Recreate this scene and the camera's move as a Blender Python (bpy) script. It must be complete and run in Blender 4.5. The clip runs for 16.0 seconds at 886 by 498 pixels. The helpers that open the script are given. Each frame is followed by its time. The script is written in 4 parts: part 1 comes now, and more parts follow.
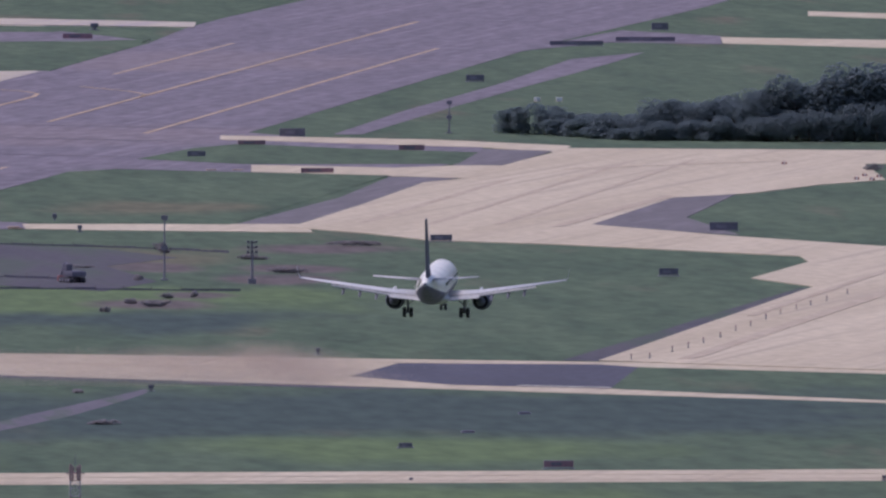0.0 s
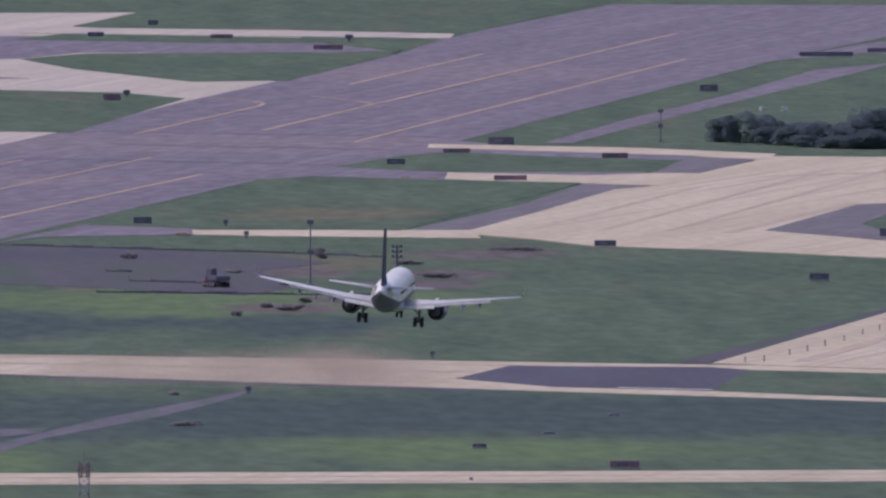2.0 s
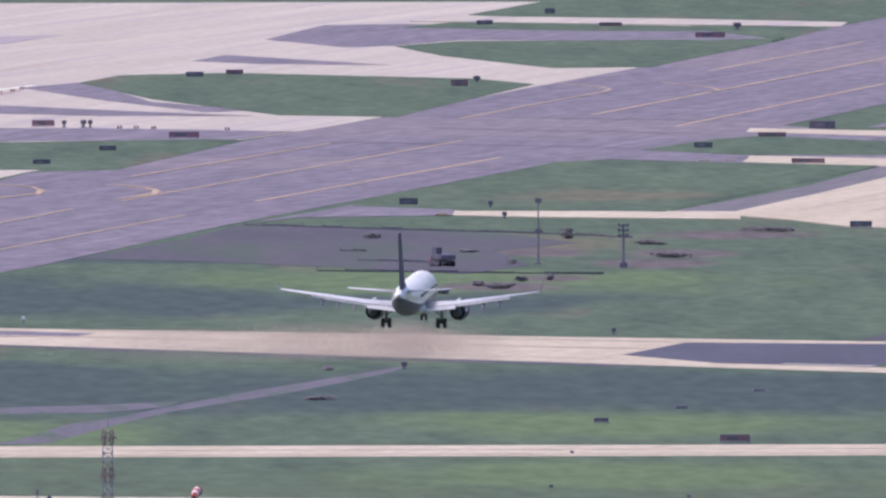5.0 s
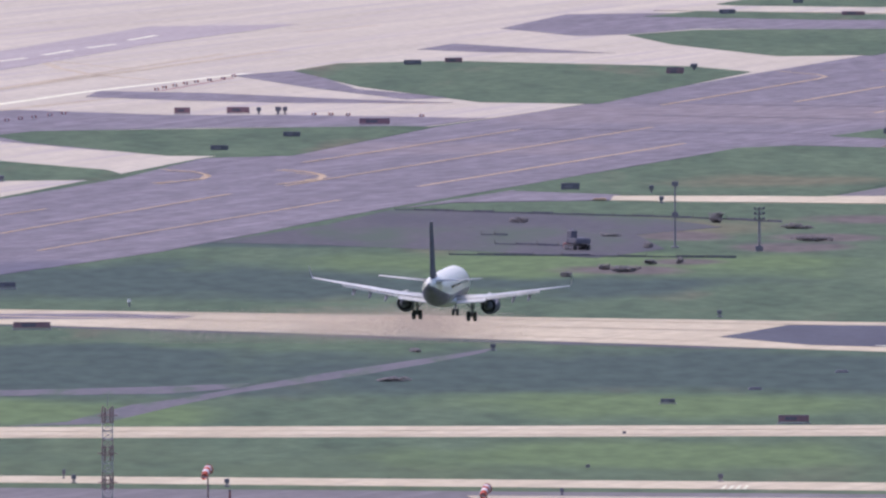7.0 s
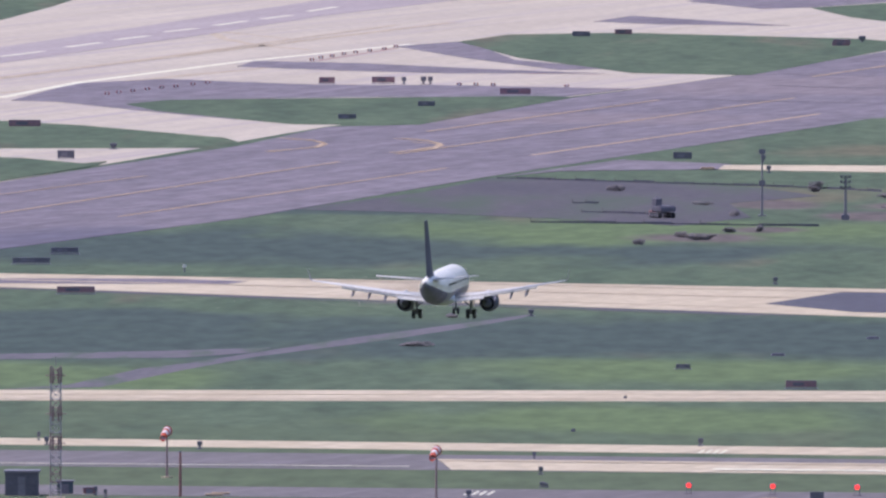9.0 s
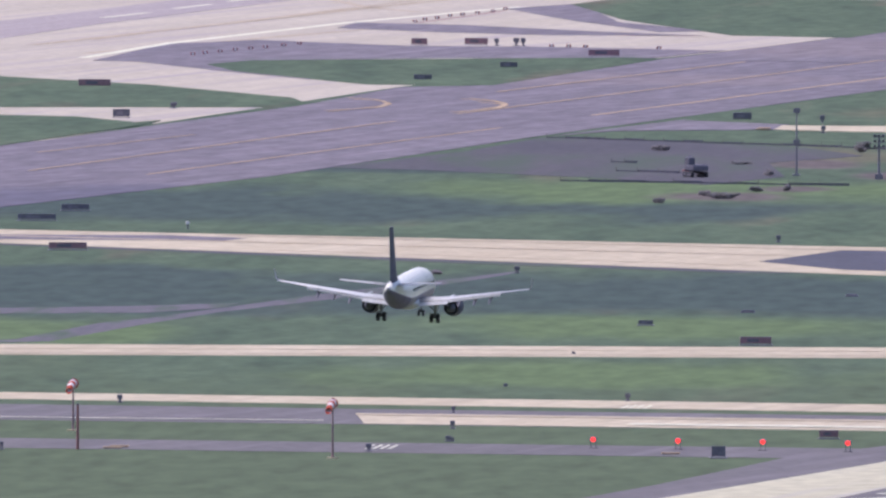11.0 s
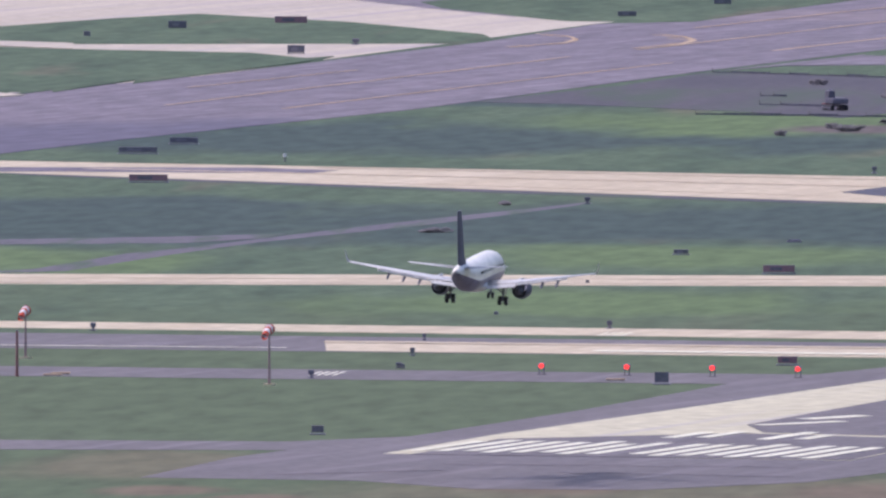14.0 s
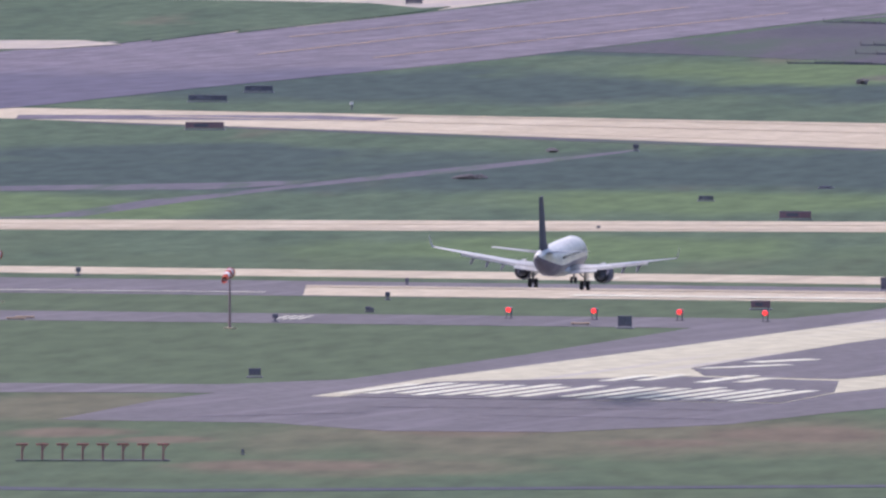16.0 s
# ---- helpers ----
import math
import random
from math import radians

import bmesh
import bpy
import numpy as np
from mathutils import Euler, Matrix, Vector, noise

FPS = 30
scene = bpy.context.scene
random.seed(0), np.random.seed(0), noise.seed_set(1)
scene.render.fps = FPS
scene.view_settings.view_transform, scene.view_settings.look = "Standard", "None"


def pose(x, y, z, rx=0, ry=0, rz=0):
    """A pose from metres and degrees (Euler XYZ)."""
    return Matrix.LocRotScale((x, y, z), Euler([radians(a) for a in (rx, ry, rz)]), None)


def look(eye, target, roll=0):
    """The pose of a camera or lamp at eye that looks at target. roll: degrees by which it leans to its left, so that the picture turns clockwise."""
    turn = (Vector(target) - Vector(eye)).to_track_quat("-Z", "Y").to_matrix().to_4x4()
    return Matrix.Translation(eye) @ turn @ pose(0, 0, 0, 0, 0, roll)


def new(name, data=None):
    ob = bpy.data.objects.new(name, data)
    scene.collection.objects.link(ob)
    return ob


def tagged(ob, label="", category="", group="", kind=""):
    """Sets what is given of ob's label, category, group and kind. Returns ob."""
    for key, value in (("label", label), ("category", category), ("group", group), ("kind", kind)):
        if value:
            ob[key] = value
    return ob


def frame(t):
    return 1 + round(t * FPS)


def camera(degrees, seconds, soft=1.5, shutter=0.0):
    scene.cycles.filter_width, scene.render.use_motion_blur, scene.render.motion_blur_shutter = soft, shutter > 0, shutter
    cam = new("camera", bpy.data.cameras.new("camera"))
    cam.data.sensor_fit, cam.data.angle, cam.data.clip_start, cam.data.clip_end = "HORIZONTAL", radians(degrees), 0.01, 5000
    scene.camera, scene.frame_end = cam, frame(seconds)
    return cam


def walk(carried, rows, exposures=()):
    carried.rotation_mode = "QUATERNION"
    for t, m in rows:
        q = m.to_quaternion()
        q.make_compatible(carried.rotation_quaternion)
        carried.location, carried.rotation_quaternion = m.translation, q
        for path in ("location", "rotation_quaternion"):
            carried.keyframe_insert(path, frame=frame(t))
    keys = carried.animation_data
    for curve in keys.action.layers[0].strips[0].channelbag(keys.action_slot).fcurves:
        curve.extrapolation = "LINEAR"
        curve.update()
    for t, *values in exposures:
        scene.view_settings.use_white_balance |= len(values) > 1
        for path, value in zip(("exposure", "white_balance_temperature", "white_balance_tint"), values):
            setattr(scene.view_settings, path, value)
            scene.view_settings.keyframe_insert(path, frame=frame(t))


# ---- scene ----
cam = camera(2.5582, 16.0, soft=2.5)
# seconds, eye x y z, pan to the left, tilt, roll (degrees)
PATH = [
    (0.0, -213.36, -77.24, 127.49, -4.8096, -2.2218, 0.0927),
    (0.5, -199.17, -74.84, 126.38, -4.4414, -2.2252, 0.1034),
    (1.0, -185.09, -71.99, 125.27, -4.0736, -2.2246, 0.0968),
    (1.5, -171.12, -68.72, 124.17, -3.7355, -2.1794, 0.0494),
    (2.0, -157.26, -65.05, 123.08, -3.3827, -2.1404, 0.0549),
    (2.5, -143.50, -61.01, 121.98, -3.0091, -2.1100, 0.1034),
    (3.0, -129.84, -56.64, 120.90, -2.6404, -2.1032, 0.1048),
    (3.5, -116.29, -51.95, 119.82, -2.2862, -2.1040, 0.0855),
    (4.0, -102.83, -46.97, 118.75, -1.9301, -2.1003, 0.0676),
    (4.5, -89.48, -41.74, 117.68, -1.5951, -2.1065, 0.0428),
    (7.0, -24.20, -12.62, 112.51, 0.0891, -2.0924, -0.0347),
    (7.5, -11.43, -6.40, 111.51, 0.3999, -2.0992, -0.0782),
    (8.0, 1.25, -0.10, 110.52, 0.6327, -2.1112, -0.0376),
    (8.5, 13.84, 6.23, 109.54, 0.8570, -2.1171, 0.0002),
    (9.0, 26.34, 12.58, 108.58, 1.2818, -2.1299, 0.1209),
    (9.5, 38.74, 18.92, 107.64, 1.5803, -2.1405, 0.1373),
    (10.0, 51.06, 25.22, 106.71, 1.8170, -2.1648, 0.1937),
    (12.5, 111.38, 55.18, 102.30, 3.1381, -2.2440, 0.1800),
    (13.0, 123.20, 60.67, 101.48, 3.4422, -2.2738, 0.1557),
    (13.5, 134.93, 65.94, 100.67, 3.7696, -2.2871, 0.0956),
    (14.0, 146.59, 70.95, 99.89, 4.0939, -2.3119, 0.0682),
    (14.5, 158.17, 75.68, 99.13, 4.3939, -2.3358, 0.0449),
    (15.0, 169.67, 80.10, 98.39, 4.7042, -2.3593, 0.0341),
    (15.5, 181.09, 84.18, 97.67, 4.9992, -2.3943, 0.0459),
    (16.0, 192.45, 87.89, 96.98, 5.2626, -2.4117, 0.0433),
]
walk(cam, [(t, pose(x, y, z, 90 + tilt, 0, pan) @ pose(0, 0, 0, 0, 0, roll)) for t, x, y, z, pan, tilt, roll in PATH],
     exposures=[(0.0, -0.44, 5550, 35), (2.5, -0.48, 5550, 35), (3.5, -0.19, 5550, 34), (4.5, 0.16, 5550, 33), (7.0, 0.13, 5600, 30), (10.0, 0.13, 5600, 29), (12.5, 0.15, 5600, 30), (16.0, 0.13, 5600, 31)])

# ---- light: hazy high sun to the left, blue sky ----
SUN_EL, SUN_AZ = radians(60), radians(-72)
world = bpy.data.worlds.new("sky")
scene.world = world
world.use_nodes = True
sky = world.node_tree.nodes.new("ShaderNodeTexSky")
sky.sky_type, sky.sun_disc = "NISHITA", False
sky.sun_elevation, sky.sun_rotation = SUN_EL, SUN_AZ % (2 * math.pi)
sky.air_density, sky.dust_density = 1.2, 4.0
background = world.node_tree.nodes["Background"]
world.node_tree.links.new(sky.outputs[0], background.inputs[0])
background.inputs[1].default_value = 0.15
sun = new("sun", bpy.data.lights.new("sun", "SUN"))
sun.data.energy, sun.data.angle, sun.data.color = 1.5, radians(5.0), (1.0, 0.91, 0.78)
to_sun = Vector((math.sin(SUN_AZ) * math.cos(SUN_EL), math.cos(SUN_AZ) * math.cos(SUN_EL), math.sin(SUN_EL)))
sun.matrix_world = look(to_sun * 100 + Vector((0, 2000, 0)), (0, 2000, 0))


# ---- materials ----
def material(name, low, high, scale=(1, 1, 1), fine=3.0, rough=0.8, metal=0.0, patch=None, patch_amount=0.0, patch_scale=(0.02, 0.02, 0.02), bump=0.0, tones=(), heading=0.0):
    """Two scales of noise between two colours, and a third colour in larger patches."""
    m = bpy.data.materials.new(name)
    m.use_nodes = True
    nt = m.node_tree
    bsdf = nt.nodes["Principled BSDF"]
    bsdf.inputs["Roughness"].default_value, bsdf.inputs["Metallic"].default_value = rough, metal
    bsdf.inputs["Specular IOR Level"].default_value = 0.2
    geo = nt.nodes.new("ShaderNodeNewGeometry")

    def noise_of(vec, size, detail):
        mul = nt.nodes.new("ShaderNodeVectorMath")
        mul.operation = "MULTIPLY"
        mul.inputs[1].default_value = vec
        turned = nt.nodes.new("ShaderNodeVectorRotate")
        turned.rotation_type = "Z_AXIS"
        turned.inputs["Angle"].default_value = radians(heading)
        nt.links.new(geo.outputs["Position"], turned.inputs["Vector"])
        nt.links.new(turned.outputs[0], mul.inputs[0])
        n = nt.nodes.new("ShaderNodeTexNoise")
        n.inputs["Scale"].default_value, n.inputs["Detail"].default_value = size, detail
        nt.links.new(mul.outputs[0], n.inputs["Vector"])
        return n.outputs["Fac"]

    def mixed(fac, a, b):
        x = nt.nodes.new("ShaderNodeMix")
        x.data_type = "RGBA"
        nt.links.new(fac, x.inputs[0])
        for sock, v in ((x.inputs[6], a), (x.inputs[7], b)):
            if isinstance(v, tuple):
                sock.default_value = (*v, 1)
            else:
                nt.links.new(v, sock)
        return x.outputs[2]

    def ramp(fac, a, b):
        r = nt.nodes.new("ShaderNodeMapRange")
        r.inputs[1].default_value, r.inputs[2].default_value = a, b
        nt.links.new(fac, r.inputs[0])
        return r.outputs[0]

    large = ramp(noise_of(scale, 1.0, 6), 0.3, 0.7)
    colour = mixed(large, low, high)
    small = ramp(noise_of((1, 1, 1), fine, 3), 0.25, 0.75)
    dim = nt.nodes.new("ShaderNodeMath")
    dim.operation = "MULTIPLY_ADD"
    nt.links.new(small, dim.inputs[0])
    dim.inputs[1].default_value, dim.inputs[2].default_value = 0.4, 0.8
    grain = nt.nodes.new("ShaderNodeVectorMath")
    grain.operation = "SCALE"
    nt.links.new(colour, grain.inputs[0])
    nt.links.new(dim.outputs[0], grain.inputs["Scale"])
    colour = grain.outputs[0]
    if patch:
        colour = mixed(ramp(noise_of(patch_scale, 1.0, 4), 0.62 - 0.25 * patch_amount, 0.75 - 0.15 * patch_amount), colour, patch)
    ragged = ramp(noise_of((0.05, 0.015, 1), 1.0, 5), 0.2, 0.8) if tones else None
    for tone, cx, cy, rx, ry in tones:
        # a soft, uneven field of lusher or drier grass, painted cloud shade, or newer or dustier, hazed asphalt
        sub = nt.nodes.new("ShaderNodeVectorMath")
        sub.operation = "SUBTRACT"
        nt.links.new(geo.outputs["Position"], sub.inputs[0])
        sub.inputs[1].default_value = (cx, cy, 0)
        div = nt.nodes.new("ShaderNodeVectorMath")
        div.operation = "MULTIPLY"
        nt.links.new(sub.outputs[0], div.inputs[0])
        div.inputs[1].default_value = (1 / rx, 1 / ry, 0)
        size = nt.nodes.new("ShaderNodeVectorMath")
        size.operation = "LENGTH"
        nt.links.new(div.outputs[0], size.inputs[0])
        add = nt.nodes.new("ShaderNodeMath")
        add.operation = "MULTIPLY_ADD"
        nt.links.new(ragged, add.inputs[0])
        add.inputs[1].default_value = 0.85
        nt.links.new(size.outputs["Value"], add.inputs[2])
        colour = mixed(ramp(add.outputs[0], 1.5, 1.0), colour, {"lush_shade": (0.06, 0.088, 0.070), "fresh": (0.118, 0.172, 0.070), "near_field": (0.098, 0.132, 0.066), "ochre": (0.17, 0.138, 0.088), "dry": (0.146, 0.143, 0.082), "soil": (0.135, 0.112, 0.098), "newer": (0.135, 0.125, 0.152), "dusty_haze": (0.225, 0.19, 0.188)}[tone])
    if tones:
        grain = nt.nodes.new("ShaderNodeVectorMath")
        grain.operation = "SCALE"
        nt.links.new(colour, grain.inputs[0])
        blotch = nt.nodes.new("ShaderNodeMath")
        blotch.operation = "MULTIPLY_ADD"
        nt.links.new(ramp(noise_of((0.3, 0.07, 1), 1.0, 8), 0.3, 0.7), blotch.inputs[0])
        blotch.inputs[1].default_value, blotch.inputs[2].default_value = 0.42, 0.79
        nt.links.new(blotch.outputs[0], grain.inputs["Scale"])
        colour = grain.outputs[0]
    nt.links.new(colour, bsdf.inputs["Base Color"])
    if bump:
        b = nt.nodes.new("ShaderNodeBump")
        b.inputs["Strength"].default_value = bump
        nt.links.new(small, b.inputs["Height"])
        nt.links.new(b.outputs[0], bsdf.inputs["Normal"])
    return m


def plain(name, colour, rough=0.5, metal=0.0, glow=None, power=0.0, spec=0.5):
    m = material(name, tuple(c * 0.88 for c in colour), tuple(min(1, c * 1.08) for c in colour), (0.6, 0.6, 0.6), 4.0, rough, metal)
    bsdf = m.node_tree.nodes["Principled BSDF"]
    bsdf.inputs["Specular IOR Level"].default_value = spec
    if glow:
        bsdf.inputs["Emission Color"].default_value, bsdf.inputs["Emission Strength"].default_value = (*glow, 1), power
    return m


TONES = [
    # near ground: grass colour yellower and less blue than farther off
    ("near_field", 0, 2080, 320, 330),
    # dark bands: cloud shadows on the grass, put in as colour
    ("lush_shade", 12, 2620, 108, 81),
    ("lush_shade", -84, 2605, 46, 83),
    ("lush_shade", -81, 2676, 42, 36),
    ("lush_shade", -67, 2936, 58, 83),
    ("lush_shade", -10, 2964, 34, 96),
    ("fresh", -66, 2494, 15, 38),
    ("fresh", -87, 2502, 21, 43),
    ("fresh", 1, 2518, 35, 43),
    ("fresh", -3, 2384, 34, 37),
    ("fresh", -8, 3000, 50, 61),
    ("dry", -22, 2009, 14, 32),
    ("dry", 37, 1960, 44, 44),
    ("dry", 18, 1903, 22, 18),
    ("dry", 28, 3382, 18, 36),
    ("dry", 6, 3164, 23, 45),
    ("ochre", 21, 1972, 9, 14),
    ("ochre", 53, 1967, 10, 16),
    ("ochre", -16, 1964, 8, 12),
    ("ochre", -6, 1951, 6, 8),
    ("ochre", 10, 1906, 12, 10),
    ("ochre", 43, 1950, 8, 8),
    ("soil", 8, 3120, 9, 24), ("soil", 31, 3118, 10, 20), ("soil", 0, 2978, 12, 22), ("soil", 8, 3012, 7, 16), ("soil", 24, 3072, 12, 22),
    ("soil", 44, 3196, 14, 24), ("lush_shade", -40, 3090, 60, 18),
]
ASPHALT_TONES = [
    ("newer", -128, 2900, 40, 110), ("newer", -95, 2960, 30, 60),
    # brown dust together with heat haze, both painted into the asphalt
    ("dusty_haze", 20, 3770, 75, 75), ("dusty_haze", -30, 3560, 40, 40), ("dusty_haze", 90, 4260, 60, 90),
]
MAT = {
    "grass": material("grass", (0.070, 0.106, 0.060), (0.108, 0.152, 0.083), (0.09, 0.012, 1), 0.5, 0.95,
                      patch=(0.15, 0.13, 0.085), patch_amount=0.1, patch_scale=(0.04, 0.006, 1), tones=TONES),
    "concrete": material("concrete", (0.50, 0.425, 0.275), (0.60, 0.52, 0.35), (0.08, 0.004, 1), 0.4, 0.85,
                         patch=(0.45, 0.38, 0.26), patch_amount=0.3, patch_scale=(0.4, 0.006, 1), heading=16),
    "pale": material("pale_concrete", (0.455, 0.40, 0.295), (0.55, 0.49, 0.365), (0.08, 0.004, 1), 0.4, 0.85,
                     patch=(0.42, 0.365, 0.33), patch_amount=0.4, patch_scale=(0.3, 0.005, 1), heading=12),
    "runwaypale": material("runway_concrete", (0.51, 0.475, 0.31), (0.59, 0.555, 0.37), (0.1, 0.006, 1), 0.4, 0.85,
                           patch=(0.45, 0.42, 0.38), patch_amount=0.2, patch_scale=(0.3, 0.008, 1), heading=15.5),
    "stain": material("joint_stain", (0.45, 0.37, 0.25), (0.52, 0.44, 0.305), (0.3, 0.05, 1), 0.5, 0.85),
    "asphalt": material("worn_asphalt", (0.173, 0.152, 0.162), (0.206, 0.182, 0.192), (0.12, 0.003, 1), 0.6, 0.85,
                        patch=(0.235, 0.203, 0.214), patch_amount=0.4, patch_scale=(0.45, 0.004, 1), heading=12, tones=ASPHALT_TONES),
    "shoulder": material("weathered_brown_grey_asphalt", (0.15, 0.138, 0.132), (0.185, 0.17, 0.16), (0.12, 0.02, 1), 0.6, 0.85,
                         patch=(0.21, 0.19, 0.185), patch_amount=0.45, patch_scale=(0.3, 0.03, 1), heading=15),
    "grooved": material("grooved_runway_surface", (0.35, 0.30, 0.275), (0.42, 0.365, 0.33), (0.12, 0.004, 1), 0.6, 0.85, heading=12),
    "seam": material("worn_pale_asphalt", (0.18, 0.165, 0.175), (0.22, 0.2, 0.205), (0.1, 0.01, 1), 0.6, 0.85),
    "scrub": material("scrub_leaves", (0.17, 0.17, 0.16), (0.25, 0.22, 0.21), (0.2, 0.1, 0.2), 1.2, 0.9),
    "track": material("gravel_track", (0.128, 0.122, 0.128), (0.165, 0.152, 0.158), (0.3, 0.03, 1), 0.6, 0.9,
                      patch=(0.09, 0.12, 0.08), patch_amount=0.45, patch_scale=(0.2, 0.03, 1)),
    "darkasphalt": material("dark_asphalt", (0.084, 0.084, 0.098), (0.106, 0.106, 0.122), (0.06, 0.012, 1), 0.6, 0.85),
    "dirt": material("bare_dirt", (0.088, 0.086, 0.093), (0.12, 0.111, 0.112), (0.08, 0.012, 1), 0.5, 0.95,
                     patch=(0.085, 0.108, 0.078), patch_amount=0.55, patch_scale=(0.07, 0.012, 1)),
    "yellow": material("yellow_line_paint", (0.44, 0.325, 0.19), (0.56, 0.42, 0.27), (0.3, 0.05, 1), 1.5, 0.8),
    "white": material("white_line_paint", (0.68, 0.66, 0.47), (0.8, 0.785, 0.58), (0.3, 0.05, 1), 1.5, 0.8),
    "fuselage": plain("white_aircraft_paint", (0.88, 0.86, 0.71), 0.3),
    # shade of the white belly, put into the colour as grey
    "belly": plain("belly_shade_grey", (0.40, 0.38, 0.39), 0.5),
    # tail underside: dark livery and its shade mixed into one blue-grey
    "underside": plain("blue_grey_underside_shade", (0.2, 0.185, 0.24), 0.6, spec=0.2),
    "tailgrey": plain("grey_tailplane_paint", (0.55, 0.54, 0.48), 0.5),
    # dark blue made lighter, with the haze before it put into the paint
    "navy": plain("hazed_dark_blue_paint", (0.115, 0.12, 0.15), 0.6, spec=0.25),
    "wing": plain("grey_aircraft_paint", (0.62, 0.61, 0.54), 0.4),
    "metal": plain("dull_metal", (0.3, 0.3, 0.32), 0.45, 0.8),
    "black": plain("black_rubber", (0.03, 0.03, 0.034), 0.8),
    "glass": plain("dark_glass", (0.02, 0.022, 0.025), 0.1),
    # sign, post and fabric colours lifted: distance haze is painted into them
    "signblack": plain("hazed_black_panel", (0.165, 0.16, 0.185), 0.7, spec=0.2),
    "signred": plain("hazed_red_panel", (0.3, 0.185, 0.2), 0.7, spec=0.2),
    "signpost": plain("hazed_grey_post", (0.21, 0.2, 0.225), 0.6),
    "fabric": plain("hazed_black_fabric", (0.14, 0.137, 0.16), 0.9, spec=0.1),
    "pinkgrey": plain("faded_red_antenna_cover", (0.3, 0.2, 0.2), 0.7),
    "red": plain("red_paint", (0.34, 0.1, 0.09), 0.6),
    "whitepaint": plain("white_paint", (0.75, 0.74, 0.7), 0.6),
    "orange": plain("orange_cloth", (0.6, 0.10, 0.05), 0.9),
    "lamp": plain("red_lamp_glass", (0.6, 0.03, 0.02), 0.3, 0, (1.0, 0.05, 0.035), 1.6),
    # paler and bluer than real leaves, to put distance haze into the colour
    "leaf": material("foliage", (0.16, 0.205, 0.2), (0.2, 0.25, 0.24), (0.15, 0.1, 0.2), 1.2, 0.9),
    "bark": plain("bark", (0.14, 0.12, 0.11), 0.9),
    # dark cladding lightened by haze mixed into its colour
    "shed": plain("hazed_dark_cladding", (0.13, 0.125, 0.15), 0.6),
    "shedblue": plain("blue_grey_cladding", (0.09, 0.12, 0.14), 0.6),
    # colour of the specks that imitate heat shimmer over the taxiway
    "dust": plain("beige_shimmer_specks", (0.62, 0.53, 0.43), 0.95, spec=0.0),
    "rust": plain("rusty_steel", (0.3, 0.14, 0.13), 0.8),
}

# light passing through leaves; its bluish tint also holds painted haze
leaf = MAT["leaf"].node_tree
through_leaf, both = leaf.nodes.new("ShaderNodeBsdfTranslucent"), leaf.nodes.new("ShaderNodeMixShader")
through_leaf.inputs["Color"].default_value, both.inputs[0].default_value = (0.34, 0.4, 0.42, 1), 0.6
leaf.links.new(leaf.nodes["Principled BSDF"].outputs[0], both.inputs[1])
leaf.links.new(through_leaf.outputs[0], both.inputs[2])
leaf.links.new(both.outputs[0], leaf.nodes["Material Output"].inputs["Surface"])


# ---- builders ----
def finish(name, bm, mat, parent=None, label="", smooth=False):
    bmesh.ops.recalc_face_normals(bm, faces=bm.faces)
    me = bpy.data.meshes.new(name)
    bm.to_mesh(me)
    bm.free()
    if smooth:
        me.shade_smooth()
    me.materials.append(MAT[mat])
    ob = new(name, me)
    if parent:
        ob.parent = parent
    if label:
        ob["label"] = label
    return ob


def part(name, bm, mat, parent, label="", smooth=False):
    return finish(name, bm, mat, parent, label, smooth)


def box(bm, x0, x1, y0, y1, z0, z1, bevel=0.0):
    r = bmesh.ops.create_cube(bm, size=1)
    for v in r["verts"]:
        v.co = Vector(((x0 + x1) / 2 + v.co.x * (x1 - x0), (y0 + y1) / 2 + v.co.y * (y1 - y0), (z0 + z1) / 2 + v.co.z * (z1 - z0)))
    if bevel:
        edges = list({e for v in r["verts"] for e in v.link_edges})
        bmesh.ops.bevel(bm, geom=edges, offset=bevel, segments=2, affect="EDGES", profile=0.5)
    return bm


def boxed(*a, **k):
    return box(bmesh.new(), *a, **k)


def rod(bm, a, b, r0, r1=None, seg=8):
    """A tapered round bar from a to b."""
    a, b = Vector(a), Vector(b)
    r1 = r0 if r1 is None else r1
    d = b - a
    q = d.to_track_quat("Z", "Y").to_matrix().to_4x4()
    bmesh.ops.create_cone(bm, cap_ends=True, segments=seg, radius1=r0, radius2=r1, depth=d.length,
                          matrix=Matrix.Translation((a + b) / 2) @ q)
    return bm


def rodded(*a, **k):
    return rod(bmesh.new(), *a, **k)


def loft(rings, cap=True):
    """Joins rings of equally many points with quads."""
    bm = bmesh.new()
    rows = [[bm.verts.new(p) for p in ring] for ring in rings]
    n = len(rows[0])
    for a, b in zip(rows, rows[1:]):
        for i in range(n):
            bm.faces.new((a[i], a[(i + 1) % n], b[(i + 1) % n], b[i]))
    if cap:
        bm.faces.new(rows[0]), bm.faces.new(rows[-1])
    return bm


def thing(name, x, y, z, label, category, group="", rz=0, kind=""):
    e = new(name)
    e.empty_display_size = 0.3
    e.matrix_basis = pose(x, y, z, 0, 0, rz)
    return tagged(e, label, category, group, kind)


LIFT = 0.025


def slab(name, pts, mat, z, depth=0.25):
    bm = bmesh.new()
    top = [bm.verts.new((x, y, z)) for x, y in pts]
    mid = Vector((sum(p[0] for p in pts), sum(p[1] for p in pts))) / len(pts)
    low = []
    for x, y in pts:
        out = (Vector((x, y)) - mid).normalized() * (1.0 if mat == "grass" else 0.0)
